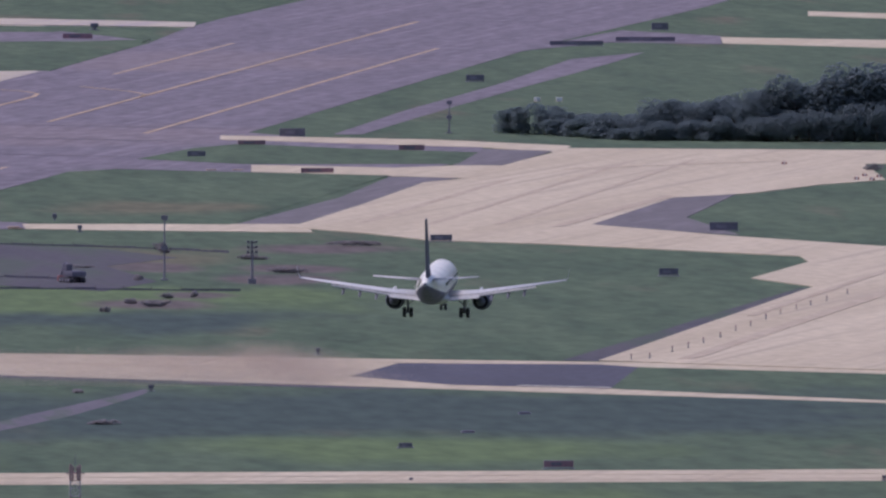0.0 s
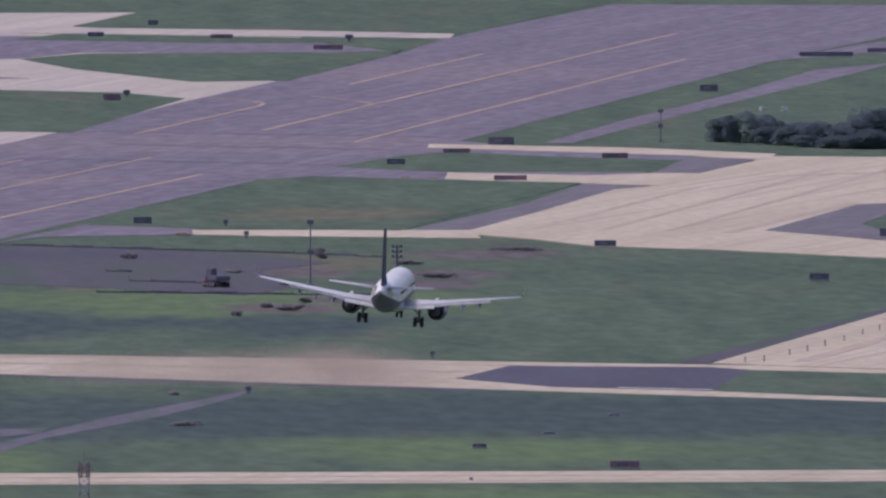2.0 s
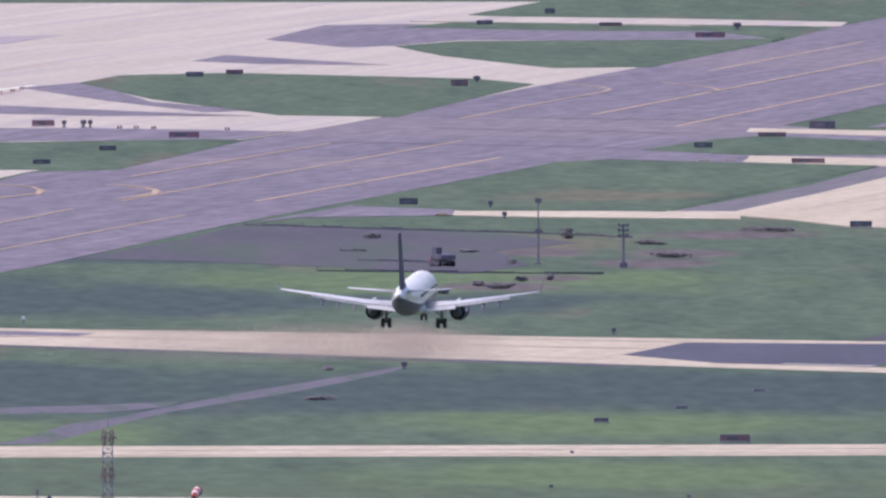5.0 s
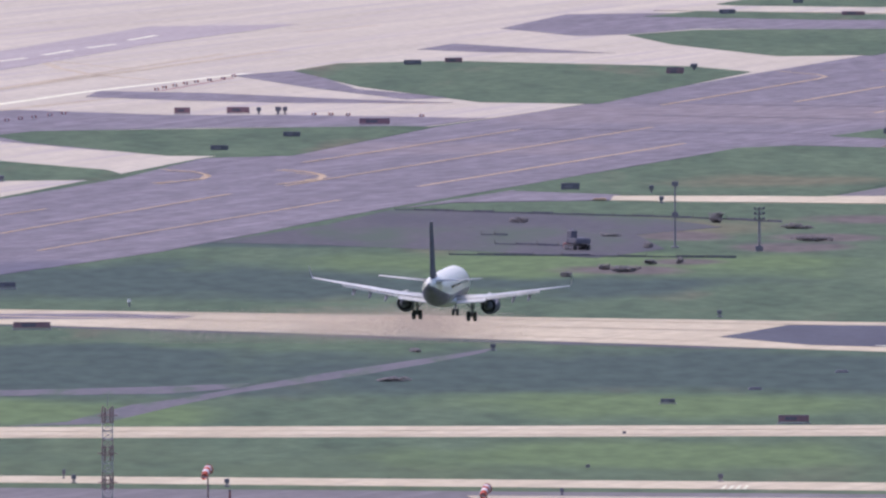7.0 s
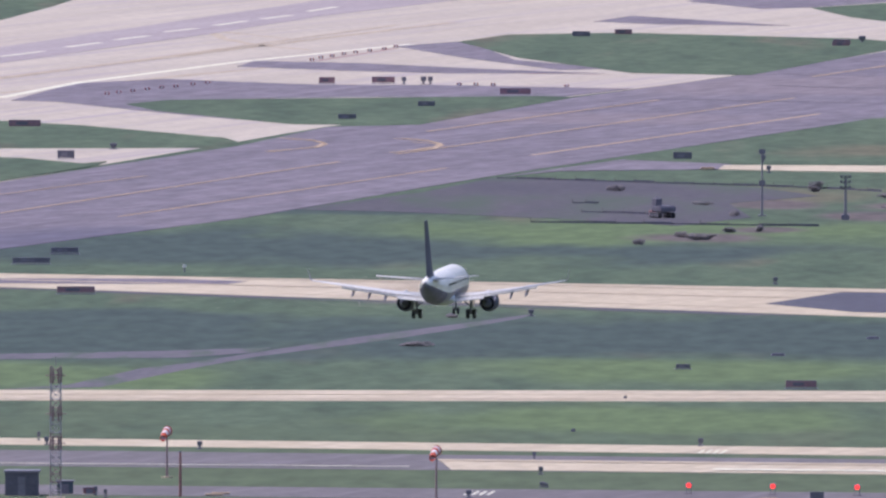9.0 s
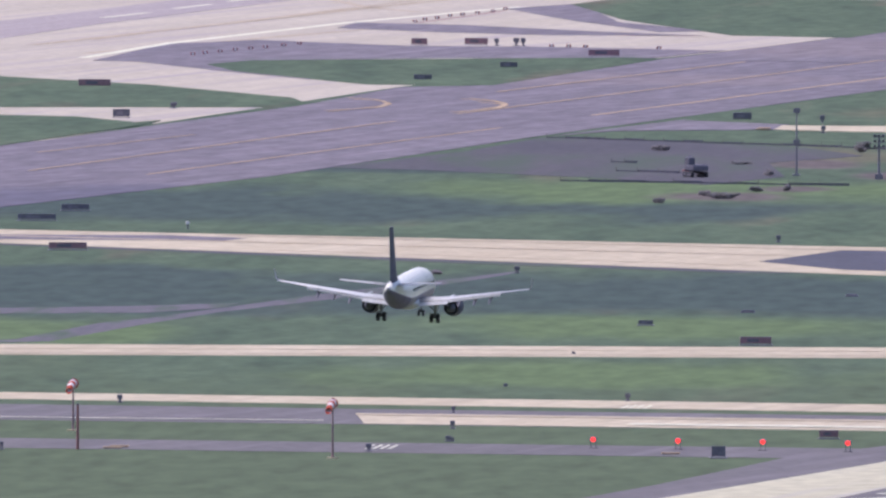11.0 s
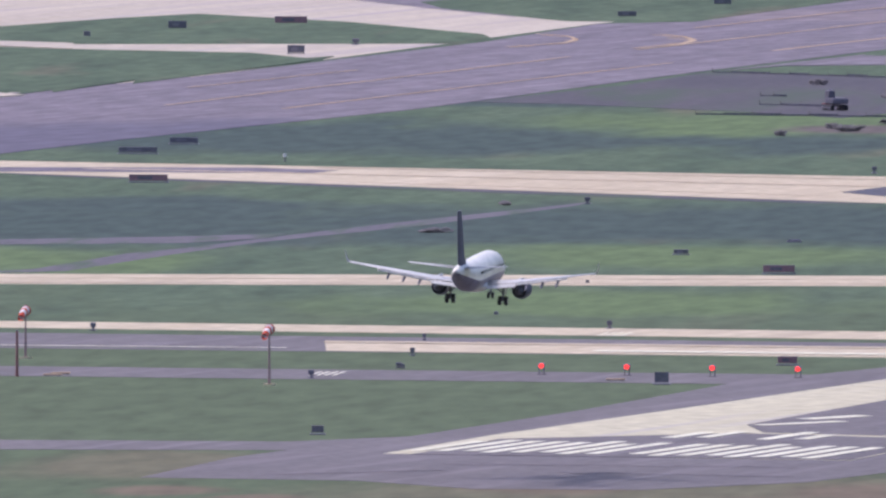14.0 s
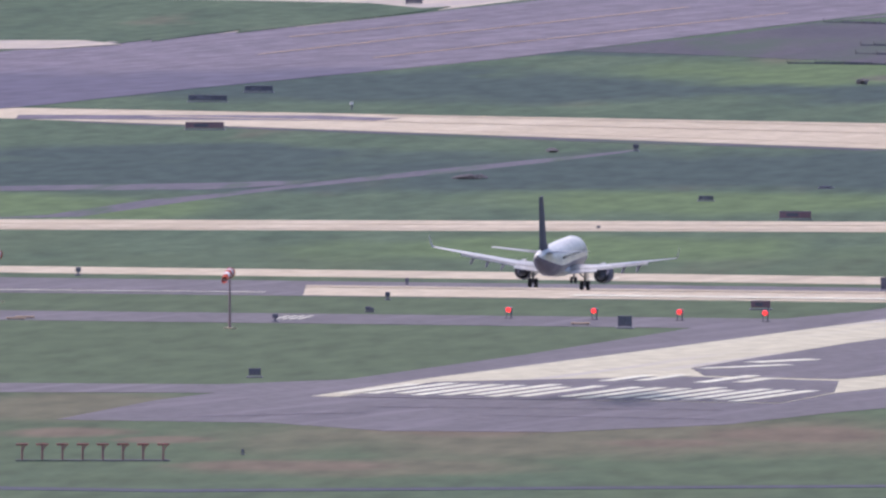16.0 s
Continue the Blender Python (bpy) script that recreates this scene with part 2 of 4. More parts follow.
        low.append(bm.verts.new((x + out.x, y + out.y * 2, -0.02 if mat == "grass" else -depth)))
    n = len(pts)
    bm.faces.new(top)
    for i in range(n):
        bm.faces.new((top[i], top[(i + 1) % n], low[(i + 1) % n], low[i]))
    bmesh.ops.triangulate(bm, faces=[f for f in bm.faces if len(f.verts) > 4])
    return finish(name, bm, mat)


def stripe(name, a, b, width, mat, z, parent):
    """A painted bar from a to b, 8 mm thick."""
    a, b = Vector((*a, 0)), Vector((*b, 0))
    s = (b - a).normalized().cross(Vector((0, 0, 1))) * width / 2
    bm = bmesh.new()
    q = [bm.verts.new((p.x, p.y, h)) for h in (z, z + 0.012) for p in (a + s, b + s, b - s, a - s)]
    for f in ((4, 5, 6, 7), (0, 1, 5, 4), (1, 2, 6, 5), (2, 3, 7, 6), (3, 0, 4, 7)):
        bm.faces.new([q[i] for i in f])
    return part(name, bm, mat, parent)


# ---- ground and pavements ----
bm = bmesh.new()
bmesh.ops.create_grid(bm, x_segments=20, y_segments=40, size=1)
for v in bm.verts:
    v.co = Vector((v.co.x * 2600, 2400 + v.co.y * 2600, 0))
tagged(finish("ground", bm, "grass"), "flat airfield grass, green with drier patches", "grass field", kind="structure")

PLAN = [
    ("taxiway_near", "concrete", 1, [(-243.0, 2452.4), (186.2, 2470.1), (186.2, 2440.4), (-241.6, 2422.9)]),
    ("taxiway_thin", "concrete", 1, [(-235.0, 2359.9), (183.9, 2286.0), (183.2, 2262.8), (-233.5, 2346.9)]),
    ("runway_crossing", "shoulder", 1, [(-220.8, 2325.4), (196.0, 2258.6), (198.4, 2225.3), (-217.5, 2284.7)]),
    ("runway_crossing_slab", "concrete", 2, [(-25.0, 2283.1), (196.9, 2249.9), (197.8, 2220.9), (-22.9, 2258.0)]),
    ("service_road", "shoulder", 1, [(-213.4, 2239.2), (82.3, 2201.0), (83.6, 2176.8), (-210.9, 2219.1)]),
    ("runway_shoulder", "shoulder", 1, [(-56.1, 2059.5), (-11.4, 2057.9), (0.2, 2069.4), (13.5, 2124.1), (26.5, 2188.1), (41.2, 2226.4), (63.8, 2319.3), (90.8, 2087.1), (53.1, 2007.2), (45.2, 1985.0), (29.9, 1968.9), (13.5, 1969.5), (1.5, 1983.1), (-20.0, 1987.5), (-14.3, 2026.1), (-10.0, 2041.0), (-53.9, 2039.2)]),
    ("runway", "runwaypale", 2, [(0.1, 2034.8), (8.5, 2073.1), (27.1, 2140.8), (42.7, 2199.5), (65.3, 2283.1), (88.8, 2146.6), (51.0, 2046.2), (47.2, 2025.8)]),
    ("runway_threshold_asphalt", "shoulder", 3, [(3.0, 2033.4), (9.7, 2064.6), (33.3, 2078.4), (49.7, 2070.6), (50.9, 2047.9), (47.2, 2026.4)]),
    ("runway_rubber", "shoulder", 3, [(32.8, 2096.0), (45.2, 2153.2), (62.1, 2214.0), (66.7, 2113.5), (49.5, 2074.1), (35.5, 2079.8)]),
    ("mid_taxiway", "concrete", 1, [(-249.4, 2889.6), (175.8, 2728.0), (152.7, 2589.4), (-224.1, 2881.5)]),
    ("mid_taxiway_asphalt", "darkasphalt", 2, [(9.8, 2731.9), (20.0, 2772.9), (48.6, 2767.9), (53.5, 2758.6), (43.2, 2691.6), (22.0, 2704.8)]),
    ("mid_taxiway_infield", "grass", 2, [(53.5, 2758.6), (86.7, 2735.3), (133.8, 2701.2), (124.9, 2629.9), (78.3, 2655.7), (43.2, 2691.6)]),
    ("mid_taxiway_patch", "asphalt", 2, [(-117.5, 2813.1), (-101.7, 2813.2), (-75.8, 2814.7), (-63.7, 2805.7), (-66.6, 2794.6), (-100.4, 2796.3), (-116.1, 2796.2)]),
    ("taxiway_verge", "dirt", 0.5, [(-112.0, 2797.0), (-100.0, 2786.0), (-50.0, 2747.0), (0.0, 2709.0), (18.0, 2695.0), (12.0, 2690.0), (-22.0, 2714.0), (-52.0, 2739.0), (-104.0, 2782.0)]),
    ("taxiway_verge", "dirt", 0.5, [(49.6, 2779.0), (89.8, 2959.5), (107.7, 3040.0), (105.0, 3036.0), (84.5, 2950.0), (67.0, 2875.0), (44.5, 2782.0)]),
    ("perimeter_track", "track", 0.4, [(-83.1, 2459.3), (-75.3, 2474.1), (-68.0, 2521.9), (-62.8, 2537.3), (-45.4, 2611.1), (-29.6, 2666.8), (-21.7, 2695.5), (-22.6, 2682.2), (-28.5, 2654.0), (-38.1, 2613.5), (-54.8, 2556.5), (-62.2, 2519.0), (-70.9, 2468.1)]),
    ("track_spur", "track", 0.7, [(-102.0, 2556.3), (-66.3, 2574.4), (-53.5, 2585.7), (-55.2, 2570.0), (-63.4, 2554.0), (-101.3, 2542.8)]),
    ("long_runway", "asphalt", 2, [(-145.2, 2742.4), (-118.0, 2855.7), (-104.0, 2925.0), (-72.5, 3056.1), (-37.4, 3256.7), (20.9, 3549.4), (72.1, 3776.3), (146.6, 4177.8), (183.9, 4377.2), (252.6, 4701.3), (276.1, 4827.4), (174.4, 4840.5), (155.4, 4739.8), (118.7, 4555.2), (96.5, 4397.5), (61.6, 4192.6), (58.4, 4185.6), (29.8, 4028.9), (-4.1, 3825.8), (-31.7, 3686.8), (-56.6, 3521.7), (-72.2, 3507.3), (-84.7, 3400.2), (-116.9, 3214.3), (-149.7, 3087.2), (-170.6, 2965.5)]),
    ("cross_taxiway", "asphalt", 3, [(18.6, 3542.5), (72.5, 3782.5), (89.4, 3730.8), (113.0, 3710.6), (106.5, 3637.8), (80.9, 3536.6), (33.5, 3579.9)]),
    ("stub_taxiway", "asphalt", 3, [(-36.7, 3248.4), (-16.0, 3344.6), (0.5, 3317.4), (-0.5, 3287.9), (-27.4, 3277.2)]),
    ("stub_taxiway_slab", "concrete", 4, [(-0.7, 3308.6), (47.1, 3306.0), (46.2, 3268.7), (12.5, 3279.2), (-1.5, 3287.2)]),
    ("diagonal_taxiway", "concrete", 4, [(43.5, 3289.8), (64.6, 3396.9), (84.6, 3505.5), (94.8, 3528.4), (106.9, 3596.6), (121.7, 3661.1), (126.9, 3689.5), (186.9, 3674.6), (211.1, 3667.4), (203.4, 3599.2), (174.9, 3600.2), (170.0, 3516.8), (155.2, 3491.3), (138.7, 3449.3), (122.4, 3427.6), (96.1, 3300.4), (88.6, 3265.1)]),
    ("junction_taxiway", "concrete", 5, [(43.6, 3291.6), (96.3, 3302.3), (115.8, 3248.2), (136.6, 3203.0), (165.0, 3177.6), (112.7, 2727.0), (87.9, 2746.2), (49.6, 2779.0), (89.8, 2959.5), (107.7, 3040.0), (101.2, 3073.6), (117.2, 3139.4), (118.0, 3162.9), (83.8, 3212.5), (62.9, 3233.0), (54.9, 3263.3)]),
    ("thin_slab", "concrete", 5, [(60.1, 3597.7), (85.7, 3581.6), (107.4, 3602.0), (95.5, 3524.8), (57.4, 3561.6)]),
    ("thin_slab_far", "concrete", 5, [(66.3, 3762.6), (105.0, 3738.1), (129.1, 3701.5), (122.9, 3663.5), (112.0, 3692.5), (64.6, 3739.5)]),
    ("wedge_asphalt", "shoulder", 3, [(35.3, 3303.6), (63.3, 3430.6), (80.9, 3535.5), (95.6, 3537.9), (84.2, 3500.5), (64.2, 3392.2), (43.3, 3287.9)]),
    ("wedge_asphalt_far", "shoulder", 5, [(97.1, 3593.2), (110.7, 3683.0), (123.3, 3673.0), (106.6, 3592.9)]),
    ("wedge_asphalt_right", "shoulder", 3, [(94.5, 3293.4), (125.7, 3461.8), (138.3, 3461.3), (115.9, 3334.1), (117.3, 3254.5)]),
    ("old_track", "asphalt", 1, [(89.0, 3771.5), (115.5, 3919.4), (148.4, 4086.8), (180.5, 4269.2), (201.5, 4320.3), (186.5, 4239.5), (157.5, 4094.4), (126.2, 3937.1), (94.5, 3771.3)]),
    ("far_slab", "concrete", 1, [(230.4, 4440.3), (365.6, 4349.7), (339.8, 4264.8), (226.1, 4390.4)]),
    ("far_slab_top", "concrete", 1, [(273.2, 4661.0), (365.3, 4547.2), (349.5, 4494.6), (269.1, 4620.9)]),
    ("far_stub", "asphalt", 3, [(167.9, 4310.8), (212.7, 4494.8), (231.1, 4447.7), (225.3, 4384.2), (201.2, 4398.3), (181.4, 4349.8)]),
    ("apron", "pale", 1, [(-138.3, 3101.0), (-117.0, 3215.0), (-72.3, 3511.4), (-15.4, 3769.1), (41.3, 4075.2), (78.6, 4288.6), (84.5, 4768.7), (-225.4, 4733.1)]),
    ("apron_runway", "grooved", 3, [(-170.4, 3910.5), (-153.0, 4019.4), (-97.1, 4431.6), (-63.5, 4450.7), (-96.2, 4268.2), (-115.3, 4118.8), (-147.9, 3904.7), (-163.5, 3775.5)]),
    ("apron_wedge", "asphalt", 3, [(-134.8, 3658.7), (-127.8, 3767.7), (-111.8, 3799.3), (-81.6, 3764.7), (-55.9, 3763.5), (-21.5, 3744.7), (-33.4, 3692.9), (-71.0, 3685.9), (-105.9, 3664.9), (-89.5, 3547.3), (-108.6, 3599.0), (-126.2, 3652.5)]),
    ("apron_wedge_mid", "asphalt", 3, [(-100.6, 3885.5), (-98.6, 3925.6), (-77.0, 3911.7), (-47.2, 3867.1), (-28.3, 3845.6), (-57.7, 3842.7), (-80.0, 3860.0)]),
    ("apron_wedge_far", "asphalt", 3, [(-73.4, 4036.0), (-61.6, 4071.6), (-56.2, 4037.7), (-47.5, 3938.7), (-27.6, 3876.8), (-37.4, 3868.0), (-56.6, 3946.0)]),
    ("apron_wedge_top", "asphalt", 3, [(-36.3, 4236.6), (-28.5, 4284.9), (6.0, 4203.8), (-22.8, 4214.7)]),
    ("apron_taxiway_top", "asphalt", 3, [(-18.2, 4413.3), (-3.0, 4540.4), (17.0, 4550.8), (80.5, 4502.0), (97.6, 4410.4), (76.1, 4400.6), (25.6, 4409.2), (10.3, 4362.1), (-1.4, 4348.1)]),
    ("grass_island", "grass", 6, [(-17.4, 3334.2), (23.4, 3561.9), (33.2, 3574.5), (81.1, 3540.5), (65.9, 3465.1), (34.6, 3304.5), (0.5, 3315.2)]),
    ("grass_island", "grass", 6, [(41.4, 3631.8), (56.2, 3691.1), (67.0, 3714.7), (86.9, 3684.6), (108.1, 3664.9), (99.1, 3603.3), (59.5, 3603.0)]),
    ("grass_island", "grass", 6, [(10.1, 4354.7), (25.2, 4397.0), (76.4, 4407.2), (96.1, 4393.4), (58.6, 4190.7), (40.1, 4181.9), (19.0, 4277.6)]),
    ("grass_island", "grass", 6, [(32.8, 4635.5), (56.7, 4781.6), (105.4, 5077.8), (222.8, 5080.6), (172.6, 4851.7), (117.8, 4544.6), (50.0, 4594.3)]),
    ("grass_island", "grass", 6, [(14.7, 4517.8), (28.0, 4568.4), (94.3, 4519.2), (79.8, 4484.4), (54.0, 4488.9)]),
    ("grass_island", "grass", 6, [(-61.2, 4069.8), (-52.3, 4125.3), (-28.7, 4142.3), (21.7, 4097.9), (32.3, 4059.5), (0.1, 3837.4), (-22.9, 3849.1), (-46.6, 3954.5)]),
    ("grass_island", "grass", 6, [(-112.6, 3637.3), (-105.8, 3662.4), (-37.6, 3693.6), (-31.7, 3687.0), (-56.6, 3521.7), (-78.7, 3522.9), (-105.4, 3596.8)]),
    ("grass_island", "grass", 6, [(-176.8, 3467.8), (-157.3, 3531.5), (-146.3, 3557.5), (-116.1, 3511.0), (-88.4, 3442.8), (-84.8, 3417.7), (-91.1, 3391.3), (-145.8, 3382.7), (-169.3, 3378.9)]),
    ("grass_island", "grass", 6, [(-198.5, 3378.6), (-168.1, 3359.6), (-118.7, 3333.4), (-104.2, 3298.2), (-125.0, 3196.4), (-136.9, 3133.9), (-172.9, 3141.2)]),
    ("grass_island", "grass", 6, [(-180.4, 4109.3), (-162.6, 4234.5), (-156.9, 4356.3), (-152.4, 4458.8), (-205.9, 4615.1)]),
    ("apron_strip", "pale", 8, [(18.6, 4624.7), (81.3, 4593.4), (118.9, 4562.4), (115.4, 4521.7), (66.5, 4547.0), (17.4, 4572.5)]),
    ("grass_island", "grass", 7, [(45.9, 4206.9), (60.3, 4185.1), (80.8, 4309.9), (98.6, 4422.9), (80.7, 4403.7)]),
    ("grass_island", "grass", 7, [(-137.9, 3118.5), (-125.4, 3195.6), (-108.8, 3298.2), (-115.8, 3325.2), (-135.4, 3206.0)]),
    ("apron_strip", "pale", 7, [(-159.6, 3132.6), (-144.0, 3134.3), (-136.1, 3116.0), (-144.8, 3093.3), (-154.8, 3089.5)]),
    ("grass_island", "grass", 7, [(-128.7, 3259.2), (-110.9, 3294.9), (-103.8, 3315.7), (-105.6, 3289.7), (-124.4, 3175.1)]),
    ("apron_edge", "pale", 0.6, [(-188.4, 3427.1), (-172.4, 3461.9), (-164.5, 3493.0), (-159.3, 3527.9), (-150.0, 3700.0), (-170.0, 4100.0), (-215.0, 4733.0), (-430.0, 4733.0), (-330.0, 3700.0)]),
    ("apron_strip", "pale", 7, [(-185.2, 3395.2), (-166.0, 3394.1), (-152.6, 3382.9), (-149.8, 3351.7), (-163.4, 3365.9), (-182.4, 3366.9)]),
    ("grass_island", "grass", 7, [(-133.1, 3132.7), (-124.8, 3194.4), (-127.4, 3208.3), (-135.8, 3162.5)]),
    ("dirt_field", "dirt", 1, [(-37.2, 3246.4), (5.5, 3201.2), (15.6, 3162.5), (1.5, 3127.8), (5.5, 3065.6), (-5.4, 3028.4), (-23.0, 3056.0), (-49.8, 3085.8), (-65.8, 3094.4), (-47.5, 3175.5)]),
    ("dark_road", "darkasphalt", 1, [(-22.2, 1869.7), (4.0, 1864.9), (34.1, 1871.9), (67.8, 1879.3), (79.5, 1882.5), (79.8, 1877.7), (34.5, 1867.2), (4.5, 1860.3), (-21.5, 1864.1)]),
]
LABELS = {"concrete": ("light beige concrete pavement with stained joints", "pavement"), "pale": ("pale grey concrete pavement, worn", "pavement"),
          "runwaypale": ("bright pale concrete runway with rubber marks", "runway"), "grooved": ("grooved pale grey-mauve runway surface", "runway"), "track": ("faint gravel track in the grass", "track"),
          "asphalt": ("worn purple-grey asphalt pavement", "pavement"), "shoulder": ("weathered brown-grey asphalt pavement beside the concrete", "pavement"), "darkasphalt": ("dark newer asphalt pavement", "pavement"),
          "grass": ("mown green grass island between taxiways", "grass"), 
          "dirt": ("bare grey-brown construction dirt", "dirt")}
pavement = {}
for k, (name, mat, layer, pts) in enumerate(PLAN):
    ob = slab(name, pts, mat, LIFT * layer + 0.0002 * k)
    pavement.setdefault(name, ob)
    tagged(ob, *LABELS[mat], kind="structure")

LINES = [
    ((-33.6, 3356.0), (14.1, 3589.7), 1.0, "yellow", "long_runway"),
    ((52.5, 3775.8), (158.0, 4351.0), 1.0, "yellow", "long_runway"),
    ((-56.4, 3358.7), (9.1, 3686.9), 0.8, "yellow", "long_runway"),
    ((38.3, 3846.8), (171.6, 4569.3), 1.0, "yellow", "long_runway"),
    ((-54.2, 3482.1), (-15.9, 3670.2), 0.8, "yellow", "long_runway"),
    ((12.0, 3825.0), (45.2, 4005.1), 0.9, "yellow", "long_runway"),
    ((72.4, 4160.0), (115.1, 4392.3), 0.9, "yellow", "long_runway"),
    ((-91.7, 3059.1), (-46.4, 3289.2), 0.7, "yellow", "long_runway"),
    ((-110.6, 3072.3), (-65.0, 3318.9), 0.7, "yellow", "long_runway"),
    ((-114.3, 3155.8), (-94.4, 3246.0), 0.6, "yellow", "long_runway"),
    ((-57.7, 3366.3), (-50.8, 3390.8), 0.8, "yellow", "long_runway"),
    ((-50.8, 3390.8), (-49.8, 3409.0), 0.8, "yellow", "long_runway"),
    ((-49.8, 3409.0), (-52.2, 3427.1), 0.8, "yellow", "long_runway"),
    ((-52.2, 3427.1), (-58.7, 3442.0), 0.8, "yellow", "long_runway"),
    ((-79.0, 3373.4), (-70.9, 3392.0), 0.8, "yellow", "long_runway"),
    ((-70.9, 3392.0), (-69.8, 3410.3), 0.8, "yellow", "long_runway"),
    ((-69.8, 3410.3), (-72.0, 3428.4), 0.8, "yellow", "long_runway"),
    ((-72.0, 3428.4), (-77.6, 3437.2), 0.8, "yellow", "long_runway"),
    ((45.2, 4005.1), (47.5, 4024.8), 0.8, "yellow", "long_runway"),
    ((47.5, 4024.8), (46.0, 4040.6), 0.8, "yellow", "long_runway"),
    ((46.0, 4040.6), (38.1, 4064.6), 0.8, "yellow", "long_runway"),
    ((67.4, 4005.3), (69.6, 4021.1), 0.8, "yellow", "long_runway"),
    ((69.6, 4021.1), (67.6, 4040.9), 0.8, "yellow", "long_runway"),
    ((67.6, 4040.9), (59.6, 4073.0), 0.8, "yellow", "long_runway"),
    ((-52.9, 3389.4), (-50.0, 3400.8), 0.7, "yellow", "long_runway"),
    ((-50.0, 3400.8), (-50.5, 3412.2), 0.7, "yellow", "long_runway"),
    ((-50.5, 3412.2), (-55.2, 3423.6), 0.7, "yellow", "long_runway"),
    ((-78.3, 3368.3), (-70.9, 3397.5), 0.7, "yellow", "long_runway"),
    ((-70.9, 3397.5), (-70.3, 3416.6), 0.7, "yellow", "long_runway"),
    ((-70.3, 3416.6), (-73.4, 3435.3), 0.7, "yellow", "long_runway"),
    ((-73.4, 3435.3), (-79.0, 3447.3), 0.7, "yellow", "long_runway"),
    ((-56.5, 3368.6), (-50.9, 3397.5), 0.7, "yellow", "long_runway"),
    ((-50.9, 3397.5), (-50.3, 3416.6), 0.7, "yellow", "long_runway"),
    ((-50.3, 3416.6), (-53.0, 3432.1), 0.7, "yellow", "long_runway"),
    ((-53.0, 3432.1), (-57.5, 3444.3), 0.7, "yellow", "long_runway"),
    ((-149.9, 3949.5), (-143.0, 3987.4), 1.6, "white", "apron_runway"),
    ((-139.6, 4021.4), (-134.1, 4056.1), 1.6, "white", "apron_runway"),
    ((-131.8, 4078.0), (-126.4, 4109.3), 1.6, "white", "apron_runway"),
    ((-123.9, 4140.8), (-118.5, 4168.5), 1.6, "white", "apron_runway"),
    ((-115.4, 4191.7), (-110.1, 4229.5), 1.6, "white", "apron_runway"),
    ((-107.1, 4248.6), (-101.9, 4277.7), 1.6, "white", "apron_runway"),
    ((-99.3, 4311.8), (-94.2, 4351.7), 1.6, "white", "apron_runway"),
    ((-1.2, 3846.5), (71.5, 3807.7), 2.2, "seam", "long_runway"),
    ((-15.6, 3680.1), (41.4, 3644.3), 2.2, "seam", "long_runway"),
    ((5.1, 3765.0), (55.9, 3731.0), 3.0, "seam", "long_runway"),
    ((62.6, 2781.7), (116.6, 3015.1), 1.2, "stain", "junction_taxiway"),
    ((86.9, 2930.2), (125.8, 3101.3), 0.7, "stain", "junction_taxiway"),
    ((89.5, 3291.5), (122.8, 3437.0), 1.1, "stain", "diagonal_taxiway"),
    ((57.7, 3310.8), (101.3, 3520.5), 0.8, "stain", "diagonal_taxiway"),
    ((68.7, 3302.6), (133.2, 3618.3), 0.7, "stain", "diagonal_taxiway"),
    ((80.3, 3302.1), (145.5, 3624.0), 0.6, "stain", "diagonal_taxiway"),
    ((116.4, 3573.3), (162.9, 3617.2), 0.8, "stain", "diagonal_taxiway"),
    ((-98.8, 2809.1), (13.2, 2753.0), 1.2, "stain", "mid_taxiway"),
    ((-67.1, 2815.6), (26.3, 2771.9), 0.9, "stain", "mid_taxiway"),
    ((-57.4, 2761.5), (9.5, 2717.6), 0.7, "stain", "mid_taxiway"),
    ((-124.1, 2444.3), (56.4, 2453.8), 0.8, "stain", "taxiway_near"),
    ((-123.3, 2431.9), (56.2, 2441.4), 1.2, "stain", "taxiway_near"),
    ((-138.9, 3705.0), (-85.9, 3911.3), 1.0, "stain", "apron"),
    ((-152.0, 3758.5), (-66.1, 4224.7), 1.2, "stain", "apron"),
    ((-143.0, 3796.8), (-77.5, 4200.3), 0.8, "stain", "apron"),
    ((-86.3, 3927.4), (-73.0, 4019.6), 0.9, "rust", "apron"),
    ((-75.3, 3765.9), (-34.2, 3744.0), 0.7, "rust", "apron"),
    ((-114.0, 4150.8), (-95.6, 4086.1), 0.7, "stain", "apron"),
    ((-62.0, 4380.1), (-45.6, 4442.9), 0.9, "stain", "apron"),
    ((-57.9, 3851.0), (-27.0, 3834.7), 0.9, "rust", "apron"),
    ((6.7, 2259.2), (79.2, 2248.1), 3.4, "white", "runway_crossing"),
    ((-91.6, 2270.9), (-27.8, 2264.3), 0.9, "white", "runway_crossing"),
    ((-24.6, 2278.6), (78.6, 2263.2), 1.0, "stain", "runway_crossing"),
    ((31.0, 2702.4), (43.5, 2694.9), 1.2, "white", "mid_taxiway"),
    ((38.2, 2107.5), (43.9, 2115.3), 2.5, "white", "runway"),
    ((34.1, 2094.0), (42.2, 2103.1), 2.0, "white", "runway"),
    ((-137.7, 3674.9), (-126.6, 3778.7), 2.4, "white", "apron"),
    ((-126.6, 3778.7), (-100.7, 3922.2), 2.4, "white", "apron"),
    ((-100.7, 3922.2), (-70.8, 4051.2), 2.4, "white", "apron"),
    ((-116.3, 4161.3), (-110.1, 4090.2), 1.0, "stain", "apron"),
    ((-110.1, 4090.2), (-102.1, 4043.2), 1.0, "stain", "apron"),
    ((-102.1, 4043.2), (-90.0, 4006.2), 1.0, "stain", "apron"),
